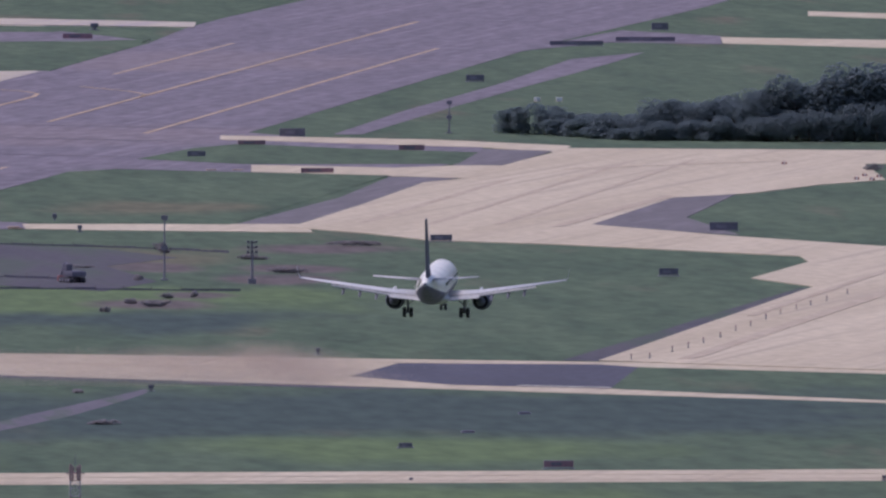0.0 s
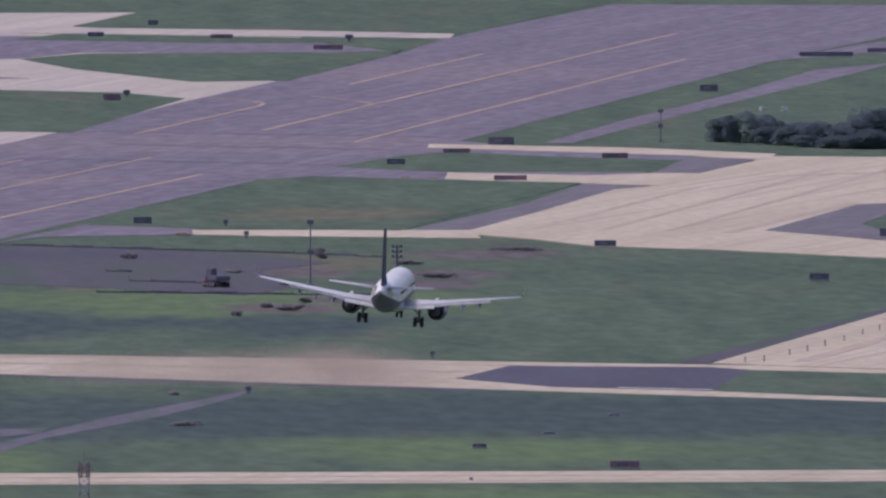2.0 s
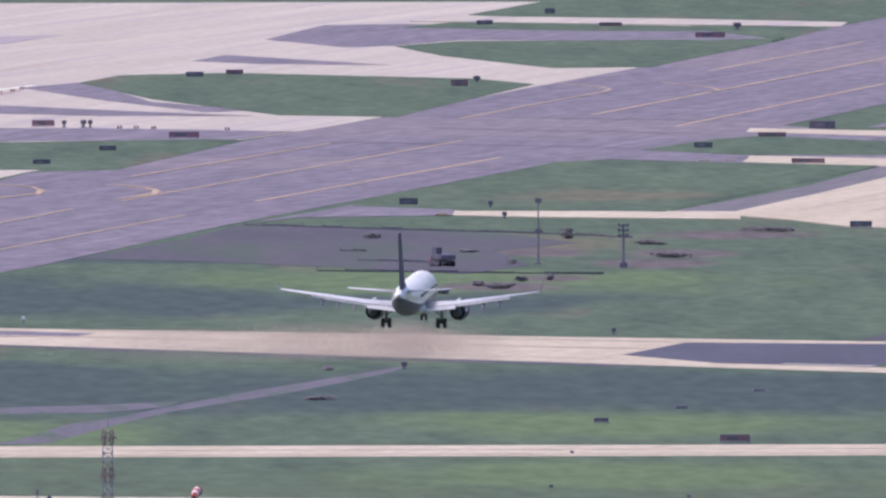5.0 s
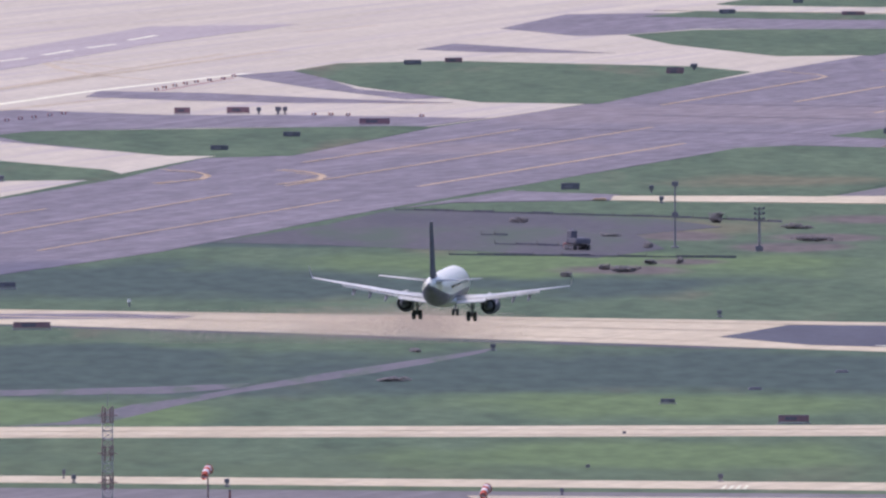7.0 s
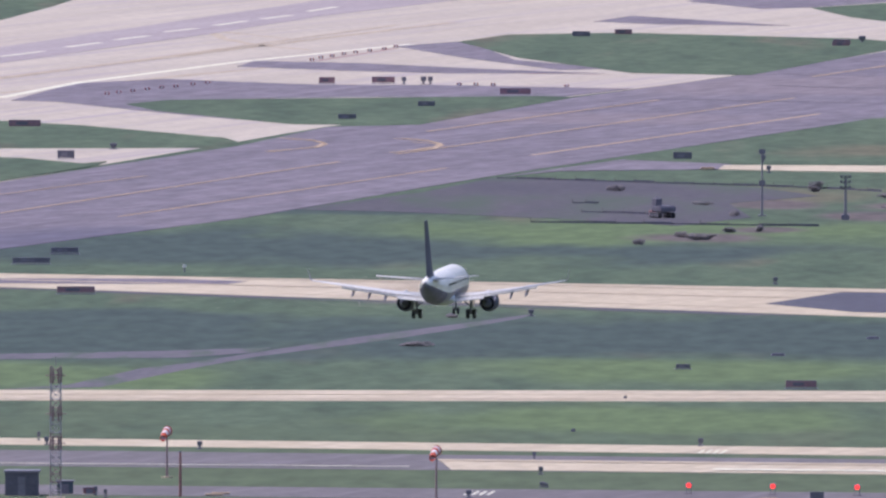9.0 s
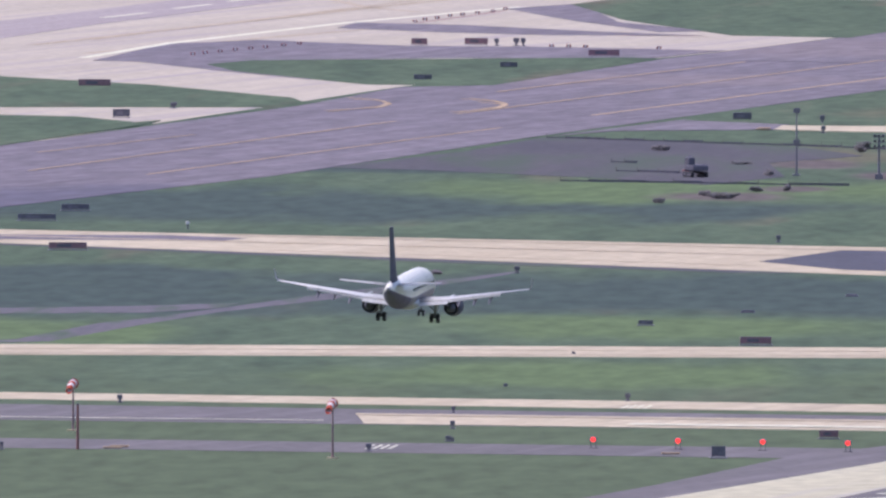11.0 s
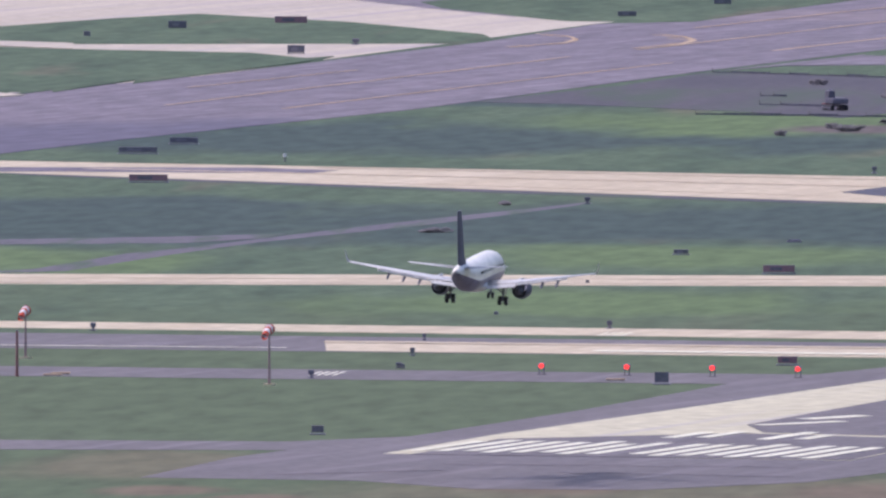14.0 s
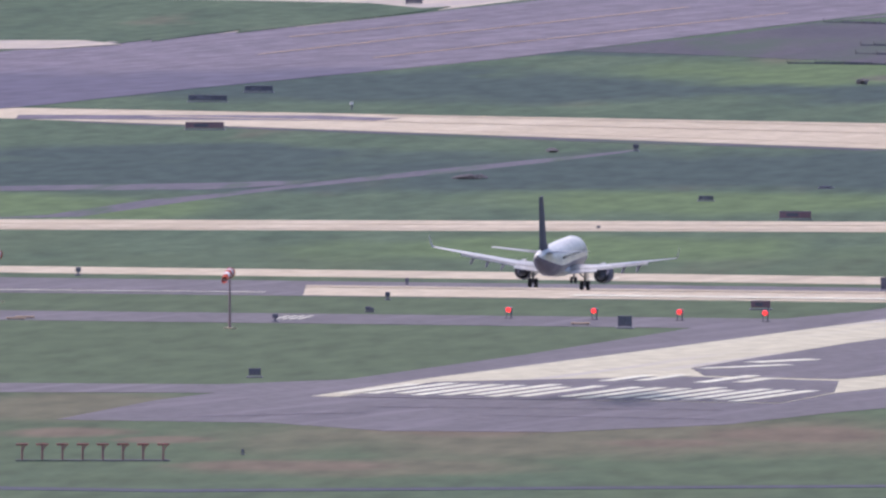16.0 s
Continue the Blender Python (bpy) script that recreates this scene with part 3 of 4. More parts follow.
    ((7.6, 2014.1), (42.7, 2011.1), 0.5, "seam", "runway_shoulder"),
    ((20.0, 1999.0), (43.4, 1993.8), 0.5, "seam", "runway_shoulder"),
    ((-8.0, 1992.8), (8.6, 2003.2), 0.5, "seam", "runway_shoulder"),
]
for k, (a, b, w, mat, base) in enumerate(LINES):
    stripe("stain_line" if mat in ("stain", "rust", "seam") else "painted_line", a, b, w * (2.2 if mat == "stain" else 1), mat, LIFT * {"long_runway": 3, "junction_taxiway": 5, "diagonal_taxiway": 4, "mid_taxiway": 1, "taxiway_near": 1, "apron": 1}.get(base, 3) + 0.02 + 0.006 * (k % 6), pavement[base])

# slanted white hold marks on the thin taxiway and the service road
HOLD_MARKS = [(6.0, 2301.9), (-18.9, 2204.0)]
for (x, y), base in zip(HOLD_MARKS, ("taxiway_thin", "service_road")):
    for i in range(4):
        stripe("hold_mark", (x - 1.3 + i * 0.85, y - 4), (x - 0.7 + i * 0.85, y + 5), 0.34, "white", LIFT + 0.02, pavement[base])

# threshold bars and designation of the near runway
HEAD = radians(15.5)
along, across = Vector((math.sin(HEAD), math.cos(HEAD))), Vector((math.cos(HEAD), -math.sin(HEAD)))
corner = Vector((0.5, 2037.5))
for i in range(16):
    a = corner + across * (1.6 + i * 2.65 + (1.6 if i > 7 else 0)) + along * (2 + 1.2 * (i % 3))
    stripe("threshold_bar", a, a + along * (21 + 2 * (i % 2)), 1.5, "white", LIFT * 3 + 0.03, pavement["runway"])
for i, (o, l) in enumerate(((17, 13), (20, 13), (27, 16), (30.5, 10))):
    a = corner + across * o + along * (36 + (i % 2) * 2)
    stripe("designation_bar", a, a + along * l, 1.6, "white", LIFT * 3 + 0.03, pavement["runway"])


# ---- airliner ----
K = 0.94


def ring(y, cx, cz, w, h, n=28):
    return [(K * (cx + w * math.cos(2 * math.pi * i / n)), K * y, K * (cz + h * math.sin(2 * math.pi * i / n))) for i in range(n)]


def foil(le, chord, thick, n=10):
    """A wing section at its leading edge's point, chord backwards along y."""
    x, y, z = le
    up = [(x, y - chord * t, z + thick * chord * 2.2 * (math.sqrt(t) * (1 - t) + 0.02)) for t in [i / n for i in range(n + 1)]]
    low = [(x, y - chord * t, z - thick * chord * 1.3 * (math.sqrt(t) * (1 - t) + 0.02)) for t in [i / n for i in range(n, -1, -1)]]
    return [(K * a, K * b, K * c) for a, b, c in up + low]


def airliner():
    plane = thing("airliner", 0, 0, 0, "white twin-engined jet airliner with dark blue tail, gear down, landing", "airplane")
    secs = [(13.6, 2.75, 0.12, 0.12), (13.2, 2.8, 0.55, 0.5), (12.4, 2.9, 0.95, 0.95), (11.2, 3.05, 1.3, 1.4), (9.6, 3.35, 1.48, 1.68), (8, 3.42, 1.5, 1.74),
            (0, 3.4, 1.5, 1.72), (-6, 3.3, 1.5, 1.67), (-8.5, 3.33, 1.43, 1.55), (-11, 3.55, 1.2, 1.27), (-13.5, 3.85, 0.83, 0.9),
            (-15.3, 4.1, 0.45, 0.5), (-16.2, 4.2, 0.18, 0.2)]
    n = 28
    rings = [ring(y, 0, cz, w, h, n) for y, cz, w, h in secs]
    # upper shell, and lower shell with its shade painted in as darker colour
    def shell(lo, hi, first=0, last=len(secs)):
        b = bmesh.new()
        rows = [[b.verts.new(r[i % n]) for i in range(lo, hi + 1)] for r in rings[first:last]]
        for p, q in zip(rows, rows[1:]):
            for i in range(hi - lo):
                b.faces.new((p[i], p[i + 1], q[i + 1], q[i]))
        for r in (rows[0], rows[-1]):
            b.faces.new(r)
        return b
    part("upper_fuselage", shell(-1, 15), "fuselage", plane, "white upper fuselage", True)
    part("lower_fuselage", shell(15, 27, 0, 9), "belly", plane, "lower fuselage, greyed for belly shade", True)
    part("rear_fuselage", shell(15, 27, 8, len(rings)), "underside", plane, "underside of the tail, dark blue livery with shade painted in", True)
    # wing box fairing
    part("belly_fairing", loft([ring(4.5, 0, 2.1, 0.5, 0.2), ring(3, 0, 2.05, 1.5, 0.6), ring(-3, 0, 2.05, 1.5, 0.62), ring(-5, 0, 2.1, 0.5, 0.2)]), "wing", plane, "grey belly fairing", True)
    # cabin windows and windscreen
    for s in (-1, 1):
        for i in range(22):
            part("cabin_window", boxed(K * (s * 1.44 - 0.05), K * (s * 1.44 + 0.05), K * (8.6 - i * 0.76 - 0.13), K * (8.6 - i * 0.76 + 0.13), K * 3.6, K * 3.84), "glass", plane)
        part("windscreen", boxed(K * (s * 0.5 - 0.35), K * (s * 0.5 + 0.35), K * 11.9, K * 12.2, K * 3.55, K * 3.95, bevel=0.03), "glass", plane)
    for s, side in ((-1, "left"), (1, "right")):
        # wing in two panels with dihedral, flaps lowered, winglet, pylons
        w = part("wing", loft([foil((s * 0.9, 3.6, 2.15), 6.2, 0.06), foil((s * 4.4, 1.3, 2.55), 3.9, 0.055), foil((s * 12.85, -3.2, 4.0), 1.5, 0.045)]), "wing", plane, "light grey swept wing", True)
        part("winglet", loft([foil((s * 12.85, -3.2, 4.0), 1.5, 0.03), foil((s * 13.05, -3.8, 4.25), 0.9, 0.025), foil((s * 13.25, -4.6, 5.2), 0.35, 0.02)]), "belly", w, "upturned winglet")
        for j, (x0, x1, y0, y1, z0, z1, c) in enumerate(((1.4, 4.4, -2.5, -2.5, 2.2, 2.53, 0.8), (4.45, 9.9, -2.5, -3.8, 2.53, 3.47, 0.36))):
            bmf = bmesh.new()
            q = [bmf.verts.new(Vector(v) * K) for v in ((s * x0, y0, z0), (s * x1, y1, z1), (s * x1, y1 - c * 0.85, z1 - c * 0.42), (s * x0, y0 - c * 0.85, z0 - c * 0.42))]
            q2 = [bmf.verts.new(v.co + Vector((0, 0, -0.09))) for v in q]
            bmf.faces.new(q), bmf.faces.new(q2)
            for i in range(4):
                bmf.faces.new((q[i], q[(i + 1) % 4], q2[(i + 1) % 4], q2[i]))
            part("flap", bmf, "wing", w, "lowered flap")
        # fairings get a darker grey in place of the shade on them
        for x, y, z in ((5.6, -2.5, 2.55), (7.2, -2.7, 2.8), (8.8, -3.0, 3.03)):
            part("flap_track_fairing", loft([ring(y + 1.2, s * x, z, 0.05, 0.06, 8), ring(y, s * x, z - 0.12, 0.15, 0.2, 8), ring(y - 1.0, s * x, z - 0.45, 0.13, 0.16, 8), ring(y - 1.7, s * x, z - 0.62, 0.03, 0.04, 8)]), "signpost", w)
        # engine
        ex, ez = s * 4.22, 1.5
        nac = part("engine", loft([ring(4.75, ex, ez, 0.72, 0.72, 24), ring(4.9, ex, ez, 0.82, 0.82, 24), ring(4.4, ex, ez, 0.93, 0.93, 24), ring(3.2, ex, ez, 0.95, 0.95, 24), ring(1.6, ex, ez, 0.78, 0.78, 24), ring(1.5, ex, ez, 0.7, 0.7, 24), ring(2.4, ex, ez, 0.6, 0.6, 24)]), "navy", plane, "dark blue engine nacelle", True)
        part("exhaust_cone", loft([ring(2.6, ex, ez, 0.52, 0.52, 20), ring(1.2, ex, ez, 0.45, 0.45, 20), ring(0.3, ex, ez, 0.12, 0.12, 20)]), "navy", nac, "dark metal exhaust", True)
        part("inlet_lip", loft([ring(4.74, ex, ez, 0.7, 0.7, 24), ring(4.96, ex, ez, 0.8, 0.8, 24), ring(4.74, ex, ez, 0.9, 0.9, 24)], False), "metal", nac, "bare metal inlet lip", True)
        part("pylon", boxed(K * (ex - 0.13), K * (ex + 0.13), K * 0.4, K * 3.6, K * 2.3, K * 2.75, bevel=0.05), "wing", nac)
        # tailplane
        part("tailplane", loft([foil((s * 0.3, -11.2, 4.45), 2.9, 0.05), foil((s * 5.1, -14.1, 4.95), 1.3, 0.045)]), "tailgrey", plane, "grey tailplane", True)
        # main gear
        g = part("main_gear", rodded((K * s * 2.75, 0, K * 2.5), (K * s * 2.75, 0, K * 0.45), K * 0.13), "metal", plane, "main landing gear strut")
        rod_ob = rodded((K * s * 2.75, K * 0.02, K * 1.2), (K * s * 1.7, K * 0.05, K * 2.1), K * 0.07)
        part("side_brace", rod_ob, "metal", g)
        part("gear_door", boxed(K * (s * 3.0 - 0.03), K * (s * 3.0 + 0.03), K * -0.35, K * 0.4, K * 1.1, K * 2.3), "wing", g)
        part("axle", rodded((K * (s * 2.75 - 0.5), 0, K * 0.48), (K * (s * 2.75 + 0.5), 0, K * 0.48), K * 0.08), "metal", g)
        for o in (-0.33, 0.33):
            tyre = part("wheel", rodded((K * (s * 2.75 + o - 0.16), 0, K * 0.48), (K * (s * 2.75 + o + 0.16), 0, K * 0.48), K * 0.48, seg=24), "black", g, "black tyre")
            part("rim", rodded((K * (s * 2.75 + o - 0.17), 0, K * 0.48), (K * (s * 2.75 + o + 0.17), 0, K * 0.48), K * 0.22, seg=16), "metal", tyre)
    # nose gear
    g = part("nose_gear", rodded((0, K * 10.6, K * 1.9), (0, K * 10.6, K * 0.4), K * 0.09), "metal", plane, "nose landing gear strut")
    for o in (-0.22, 0.22):
        tyre = part("wheel", rodded((K * (o - 0.11), K * 10.6, K * 0.33), (K * (o + 0.11), K * 10.6, K * 0.33), K * 0.33, seg=20), "black", g, "black tyre")
        part("rim", rodded((K * (o - 0.12), K * 10.6, K * 0.33), (K * (o + 0.12), K * 10.6, K * 0.33), K * 0.15, seg=14), "metal", tyre)
    for s in (-1, 1):
        part("gear_door", boxed(K * (s * 0.45 - 0.02), K * (s * 0.45 + 0.02), K * 10.2, K * 11.2, K * 1.1, K * 1.75), "wing", g)
    # fin and rudder
    def fin_section(y, z, c, th):
        return [(K * th * c * math.sin(a) * 0.5, K * (y - c * (0.5 - 0.5 * math.cos(a))), K * z) for a in [2 * math.pi * i / 16 for i in range(16)]]
    part("fin", loft([fin_section(-8.6, 4.5, 5.2, 0.09), fin_section(-10.6, 5.6, 3.9, 0.09), fin_section(-14.2, 10.5, 2.1, 0.08)]), "navy", plane, "dark blue fin")
    part("rudder", loft([fin_section(-13.85, 4.95, 1.3, 0.07), fin_section(-16.2, 10.45, 0.75, 0.07)]), "navy", plane)
    part("tail_cone", loft([ring(-16.1, 0, 4.2, 0.2, 0.22, 12), ring(-16.5, 0, 4.24, 0.12, 0.13, 12)]), "metal", plane, "bare metal tail outlet")
    for s in (-1, 1):
        part("wing_tip_light", boxed(K * (s * 12.85 - 0.06), K * (s * 12.85 + 0.06), K * -4.78, K * -4.63, K * 3.98, K * 4.08), "whitepaint", plane)
    return plane


PLANE = airliner()

# ---- places of the small things ----
# x, y, width, height, red face
SIGNS = [
    (15.8, 2468.0, 3.8, 1.02, 1),
    (0.6, 2524.1, 1.8, 0.60, 0),
    (88.9, 3084.0, 3.1, 1.18, 0),
    (64.5, 3228.8, 3.6, 1.13, 0),
    (53.0, 3641.5, 3.4, 1.17, 0),
    (79.8, 3755.9, 5.0, 1.64, 0),
    (68.3, 3707.4, 5.2, 0.97, 1),
    (96.3, 3674.5, 4.9, 1.18, 1),
    (68.9, 3552.9, 6.0, 1.04, 1),
    (145.5, 4107.4, 3.8, 1.44, 0),
    (116.2, 3271.6, 4.8, 1.53, 0),
    (221.9, 4497.2, 3.9, 1.70, 0),
    (190.9, 4369.8, 12.1, 1.15, 0),
    (209.4, 4400.7, 13.5, 1.15, 0),
    (82.1, 4426.8, 6.7, 1.29, 1),
    (-7.9, 3335.8, 3.1, 1.26, 0),
    (-36.9, 4110.7, 3.6, 1.19, 0),
    (-28.4, 4127.3, 3.6, 1.19, 1),
    (34.0, 4538.9, 3.7, 1.18, 0),
    (62.6, 4524.4, 5.2, 1.04, 1),
    (51.9, 4641.7, 2.4, 1.34, 0),
    (16.9, 4042.4, 3.5, 0.93, 1),
    (-69.9, 3548.2, 3.2, 1.01, 0),
    (-57.6, 3626.8, 3.1, 1.04, 0),
    (-42.8, 3701.8, 5.7, 1.27, 1),
    (-69.2, 3773.6, 4.3, 1.29, 1),
    (-79.8, 3770.1, 3.0, 1.29, 1),
    (17.1, 4052.6, 3.5, 1.16, 1),
    (-125.4, 3500.9, 5.6, 1.29, 1),
    (-111.1, 3331.2, 2.8, 1.42, 0),
    (-86.0, 2758.9, 5.2, 1.02, 1),
    (-96.9, 2867.6, 5.4, 0.90, 0),
    (-93.7, 2907.1, 4.0, 0.91, 0),
    (-142.4, 3468.6, 3.1, 1.37, 0),
    (29.8, 2229.0, 2.1, 0.93, 1),
    (18.8, 2183.6, 1.5, 1.28, 0),
    (-9.4, 2072.7, 1.2, 0.86, 0),
    (-165.4, 3374.4, 1.5, 0.94, 0),
    (-153.7, 3420.6, 1.1, 0.96, 0),
    (40.1, 2275.2, 1.0, 1.50, 0),
]
# x, y, width, height
MARKERS = [
    (-53.1, 2306.2, 0.59, 0.92),
    (4.8, 2317.1, 0.59, 0.92),
    (-14.0, 2285.5, 0.39, 0.78),
    (-12.6, 2248.1, 0.51, 0.89),
    (-71.2, 2314.7, 0.53, 0.99),
    (10.7, 2802.6, 0.64, 0.95),
    (-21.6, 2688.4, 0.75, 0.90),
    (-11.9, 2218.6, 0.62, 0.62),
    (5.7, 3322.2, 0.77, 1.35),
    (6.9, 3274.1, 0.76, 1.14),
    (-72.6, 2325.9, 0.33, 1.06),
    (-5.6, 2439.9, 0.41, 0.34),
    (-10.6, 2353.1, 0.46, 0.33),
    (-59.6, 2193.7, 0.37, 0.87),
    (-60.8, 2197.4, 0.37, 1.00),
    (-65.2, 3769.9, 0.86, 1.40),
    (-61.5, 3769.8, 1.08, 1.51),
    (-60.2, 3769.8, 0.86, 1.51),
    (54.6, 2435.6, 0.58, 0.72),
    (91.1, 4505.0, 1.82, 1.56),
    (21.2, 4074.6, 1.41, 1.41),
    (-105.2, 3383.8, 1.13, 1.04),
    (24.6, 2617.8, 1.39, 0.31),
    (12.4, 2565.4, 1.51, 0.30),
    (4.5, 1925.1, 0.26, 0.53),
    (-11.5, 2218.2, 0.49, 0.49),
    (-19.6, 2194.7, 0.61, 0.85),
]
PAPI = [(4.53, 2205.11), (13.85, 2203.54), (23.17, 2201.96), (32.49, 2200.39)]
SOCK_NEAR = (-22.8, 2178.3, 6.1)
SOCK_FAR = (-54.4, 2237.5, 5.4)
TOWER = (-64.9, 2189.5, 14.6)
POST = (-51.4, 2195.2, 4.9)
SHED = (-68.9, 2196.8, 2.8)
SHED_SMALL = (-64.3, 2200.8, 1.5)
POLE_A = (20.0, 3057.1, 6.5)
POLE_B = (7.1, 3071.8, 10.4)
POLE_C = (112.2, 3778.1, 6.3)
EXCAVATOR = (-8.2, 3062.8)
ARRAY_A = (-14.7, 1912.0)
ARRAY_B = (-1.7, 1913.4)
FENCES = [((-37.1, 3241.6), (14.6, 3200.0)), ((14.6, 3200.0), (25.5, 3182.4)), ((-28.0, 3041.7), (2.3, 3032.1)), ((-20.9, 3086.4), (-7.6, 3075.1)), ((-23.0, 3126.5), (-18.8, 3124.3)), ((2.3, 3032.1), (16.1, 3028.5))]
# x, y, width, height
SHRUBS = [
    (-16.9, 3181.5, 3.3, 0.9),
    (2.9, 3071.0, 1.6, 1.0),
    (-2.4, 3120.5, 4.0, 0.5),
    (-1.4, 2970.8, 5.1, 1.0),
    (-4.5, 2982.1, 2.5, 0.8),
    (-10.4, 2951.8, 2.1, 0.8),
    (2.6, 3001.3, 2.2, 0.8),
    (7.2, 3006.4, 1.2, 0.9),
    (14.7, 3181.5, 2.2, 1.1),
    (29.0, 3099.3, 7.0, 1.0),
    (27.8, 3154.7, 6.0, 0.9),
    (48.0, 3209.5, 12.0, 1.1),
    (14.9, 3196.9, 2.8, 1.1),
    (-34.9, 2591.0, 5.1, 0.7),
    (-32.2, 2683.1, 1.5, 0.5),
    (173.3, 3566.9, 4.5, 1.2),
]
# x, y, crown width, height
TREES = [
    (123.8, 3777.7, 4.4, 4.4),
    (126.0, 3770.9, 3.3, 4.6),
    (130.4, 3770.8, 6.6, 5.9),
    (133.6, 3764.0, 4.4, 4.4),
    (137.1, 3753.9, 7.7, 4.2),
    (141.5, 3747.2, 7.7, 4.4),
    (146.1, 3743.7, 8.7, 6.0),
    (149.9, 3743.6, 8.7, 7.2),
    (154.3, 3743.4, 8.8, 7.2),
    (157.8, 3740.0, 7.7, 7.0),
    (160.9, 3739.9, 6.6, 8.7),
    (164.4, 3739.8, 8.7, 7.4),
    (167.9, 3736.4, 8.7, 9.0),
    (171.7, 3736.2, 8.7, 10.7),
    (176.1, 3736.1, 9.8, 10.9),
    (180.4, 3735.9, 9.8, 10.7),
    (184.8, 3735.8, 8.7, 14.4),
    (189.2, 3735.6, 9.8, 13.8),
    (193.6, 3735.5, 9.8, 14.2),
    (198.1, 3732.0, 10.9, 14.2),
    (203.6, 3731.8, 10.9, 13.1),
    (209.3, 3728.4, 12.0, 13.6),
    (215.8, 3728.1, 12.0, 14.2),
    (222.0, 3724.6, 12.0, 13.1),
]
BOXES = [(151.4, 3973.6), (141.2, 3845.2), (143.1, 3841.6), (145.5, 3848.5), (149.7, 3851.8), (146.8, 3973.8)]
BOARDS = [(-47.7, 2197.0), (13.4, 2191.3), (-47.1, 2200.0), (-3.2, 3292.6), (-3.5, 3286.7), (55.5, 3569.7), (-3.0, 3286.3), (50.6, 3569.7)]
BARRICADES = [(-118.6, 3696.9), (-116.7, 3704.1), (-114.5, 3714.8), (-112.2, 3725.6), (-109.9, 3736.5), (-107.5, 3743.8), (-104.8, 3758.5), (-102.4, 3769.5), (-87.2, 3927.3), (-85.9, 3943.4), (-84.0, 3955.6), (-82.1, 3971.9), (-80.1, 3984.2), (-77.6, 3996.7), (-75.0, 4009.2), (-73.1, 4026.0), (-54.6, 3762.9), (-51.4, 3762.9), (-48.1, 3759.3), (-34.1, 3752.2), (164.7, 3517.0), (168.0, 3534.4), (167.2, 3514.0), (170.0, 3528.5), (159.6, 3597.6)]
EDGE_LIGHTS = [(54.6, 2781.6), (57.6, 2785.1), (63.0, 2807.3), (66.6, 2820.3), (70.5, 2837.3), (74.7, 2854.5), (79.3, 2877.7), (83.1, 2893.4), (87.8, 2917.3), (92.1, 2937.5), (96.2, 2953.9), (99.9, 2968.3), (104.1, 2985.0), (110.0, 3010.3)]
LAMPPOST = (-73.8, 2839.6)


# ---- signs and markers ----
def sign(x, y, w, h, red):
    t = thing("taxiway_sign", x, y, 0, ("dark red" if red else "black") + " airfield guidance sign on short grey legs", "sign", "airfield signs", rz=2)
    leg = min(0.25, h * 0.3)
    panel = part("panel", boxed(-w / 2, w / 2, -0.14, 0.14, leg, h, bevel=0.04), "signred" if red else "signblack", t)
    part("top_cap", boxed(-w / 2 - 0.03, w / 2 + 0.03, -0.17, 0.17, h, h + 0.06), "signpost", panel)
    part("base_pad", boxed(-w / 2 - 0.2, w / 2 + 0.2, -0.5, 0.5, -0.1, 0.12), "signpost", t)
    for o in (-0.4, 0.4) if w < 3 else (-0.45, -0.15, 0.15, 0.45):
        part("leg", rodded((o * w, 0, 0.1), (o * w, 0, leg + 0.02), 0.05), "signpost", t)
    if w > 1.5:
        part("face_field", boxed(-w * 0.28, w * 0.1, -0.155, -0.13, leg + (h - leg) * 0.25, leg + (h - leg) * 0.75), "signblack" if red else "signpost", panel)


for row in SIGNS:
    sign(*row)


def marker(x, y, w, h):
    t = thing("marker_post", x, y, 0, "small dark airfield marker post", "marker", "airfield marker posts")
    part("base", boxed(-w * 0.6, w * 0.6, -w * 0.6, w * 0.6, -0.1, 0.14), "signpost", t)
    part("post", rodded((0, 0, 0.1), (0, 0, h * 0.55), w * 0.22), "signpost", t)
    part("head", boxed(-w / 2, w / 2, -w / 3, w / 3, h * 0.45, h, bevel=w * 0.1), "signblack", t)


for row in MARKERS:
    marker(*row)

for i, (x, y) in enumerate(BOARDS):
    t = thing("edge_board", x, y, 0.05, "low cream-painted edge board on the grass", "marker", "edge boards")
    part("board", boxed(-1.0, 1.0, -0.4, 0.4, 0.06, 0.2, bevel=0.03), "yellow", t)
    for o in (-0.7, 0.7):
        part("foot", boxed(o - 0.1, o + 0.1, -0.3, 0.3, -0.1, 0.06), "signpost", t)

# ---- approach path lights ----
for x, y in PAPI:
    t = thing("approach_light_unit", x, y, 0, "approach path light unit showing red", "runway light", "approach path lights", rz=0)
    part("pad", boxed(-0.5, 0.5, -0.7, 0.7, -0.1, 0.06), "track", t)
    for ox in (-0.25, 0.25):
        for oy in (-0.4, 0.4):
            part("leg", rodded((ox, oy, 0.1), (ox, oy, 0.75), 0.035), "signpost", t)
    housing = part("housing", boxed(-0.34, 0.34, -0.6, 0.5, 0.72, 1.22, bevel=0.06), "signpost", t)
    part("lens", rodded((0, -0.68, 0.97), (0, -0.58, 0.97), 0.27, seg=24), "lamp", housing, "glowing red lens")


# ---- windsocks, posts, lattice tower ----
def windsock(x, y, h):
    t = thing("windsock", x, y, 0, "red and white windsock on a faded red mast", "windsock", "windsocks", rz=72)
    part("footing", boxed(-0.5, 0.5, -0.5, 0.5, -0.1, 0.15), "concrete", t)
    part("mast", rodded((0, 0, 0), (0, 0, h - 0.6), 0.14, 0.08, 10), "pinkgrey", t)
    part("finial", rodded((0, 0, h - 0.6), (0, 0, h + 0.5), 0.04), "rust", t)
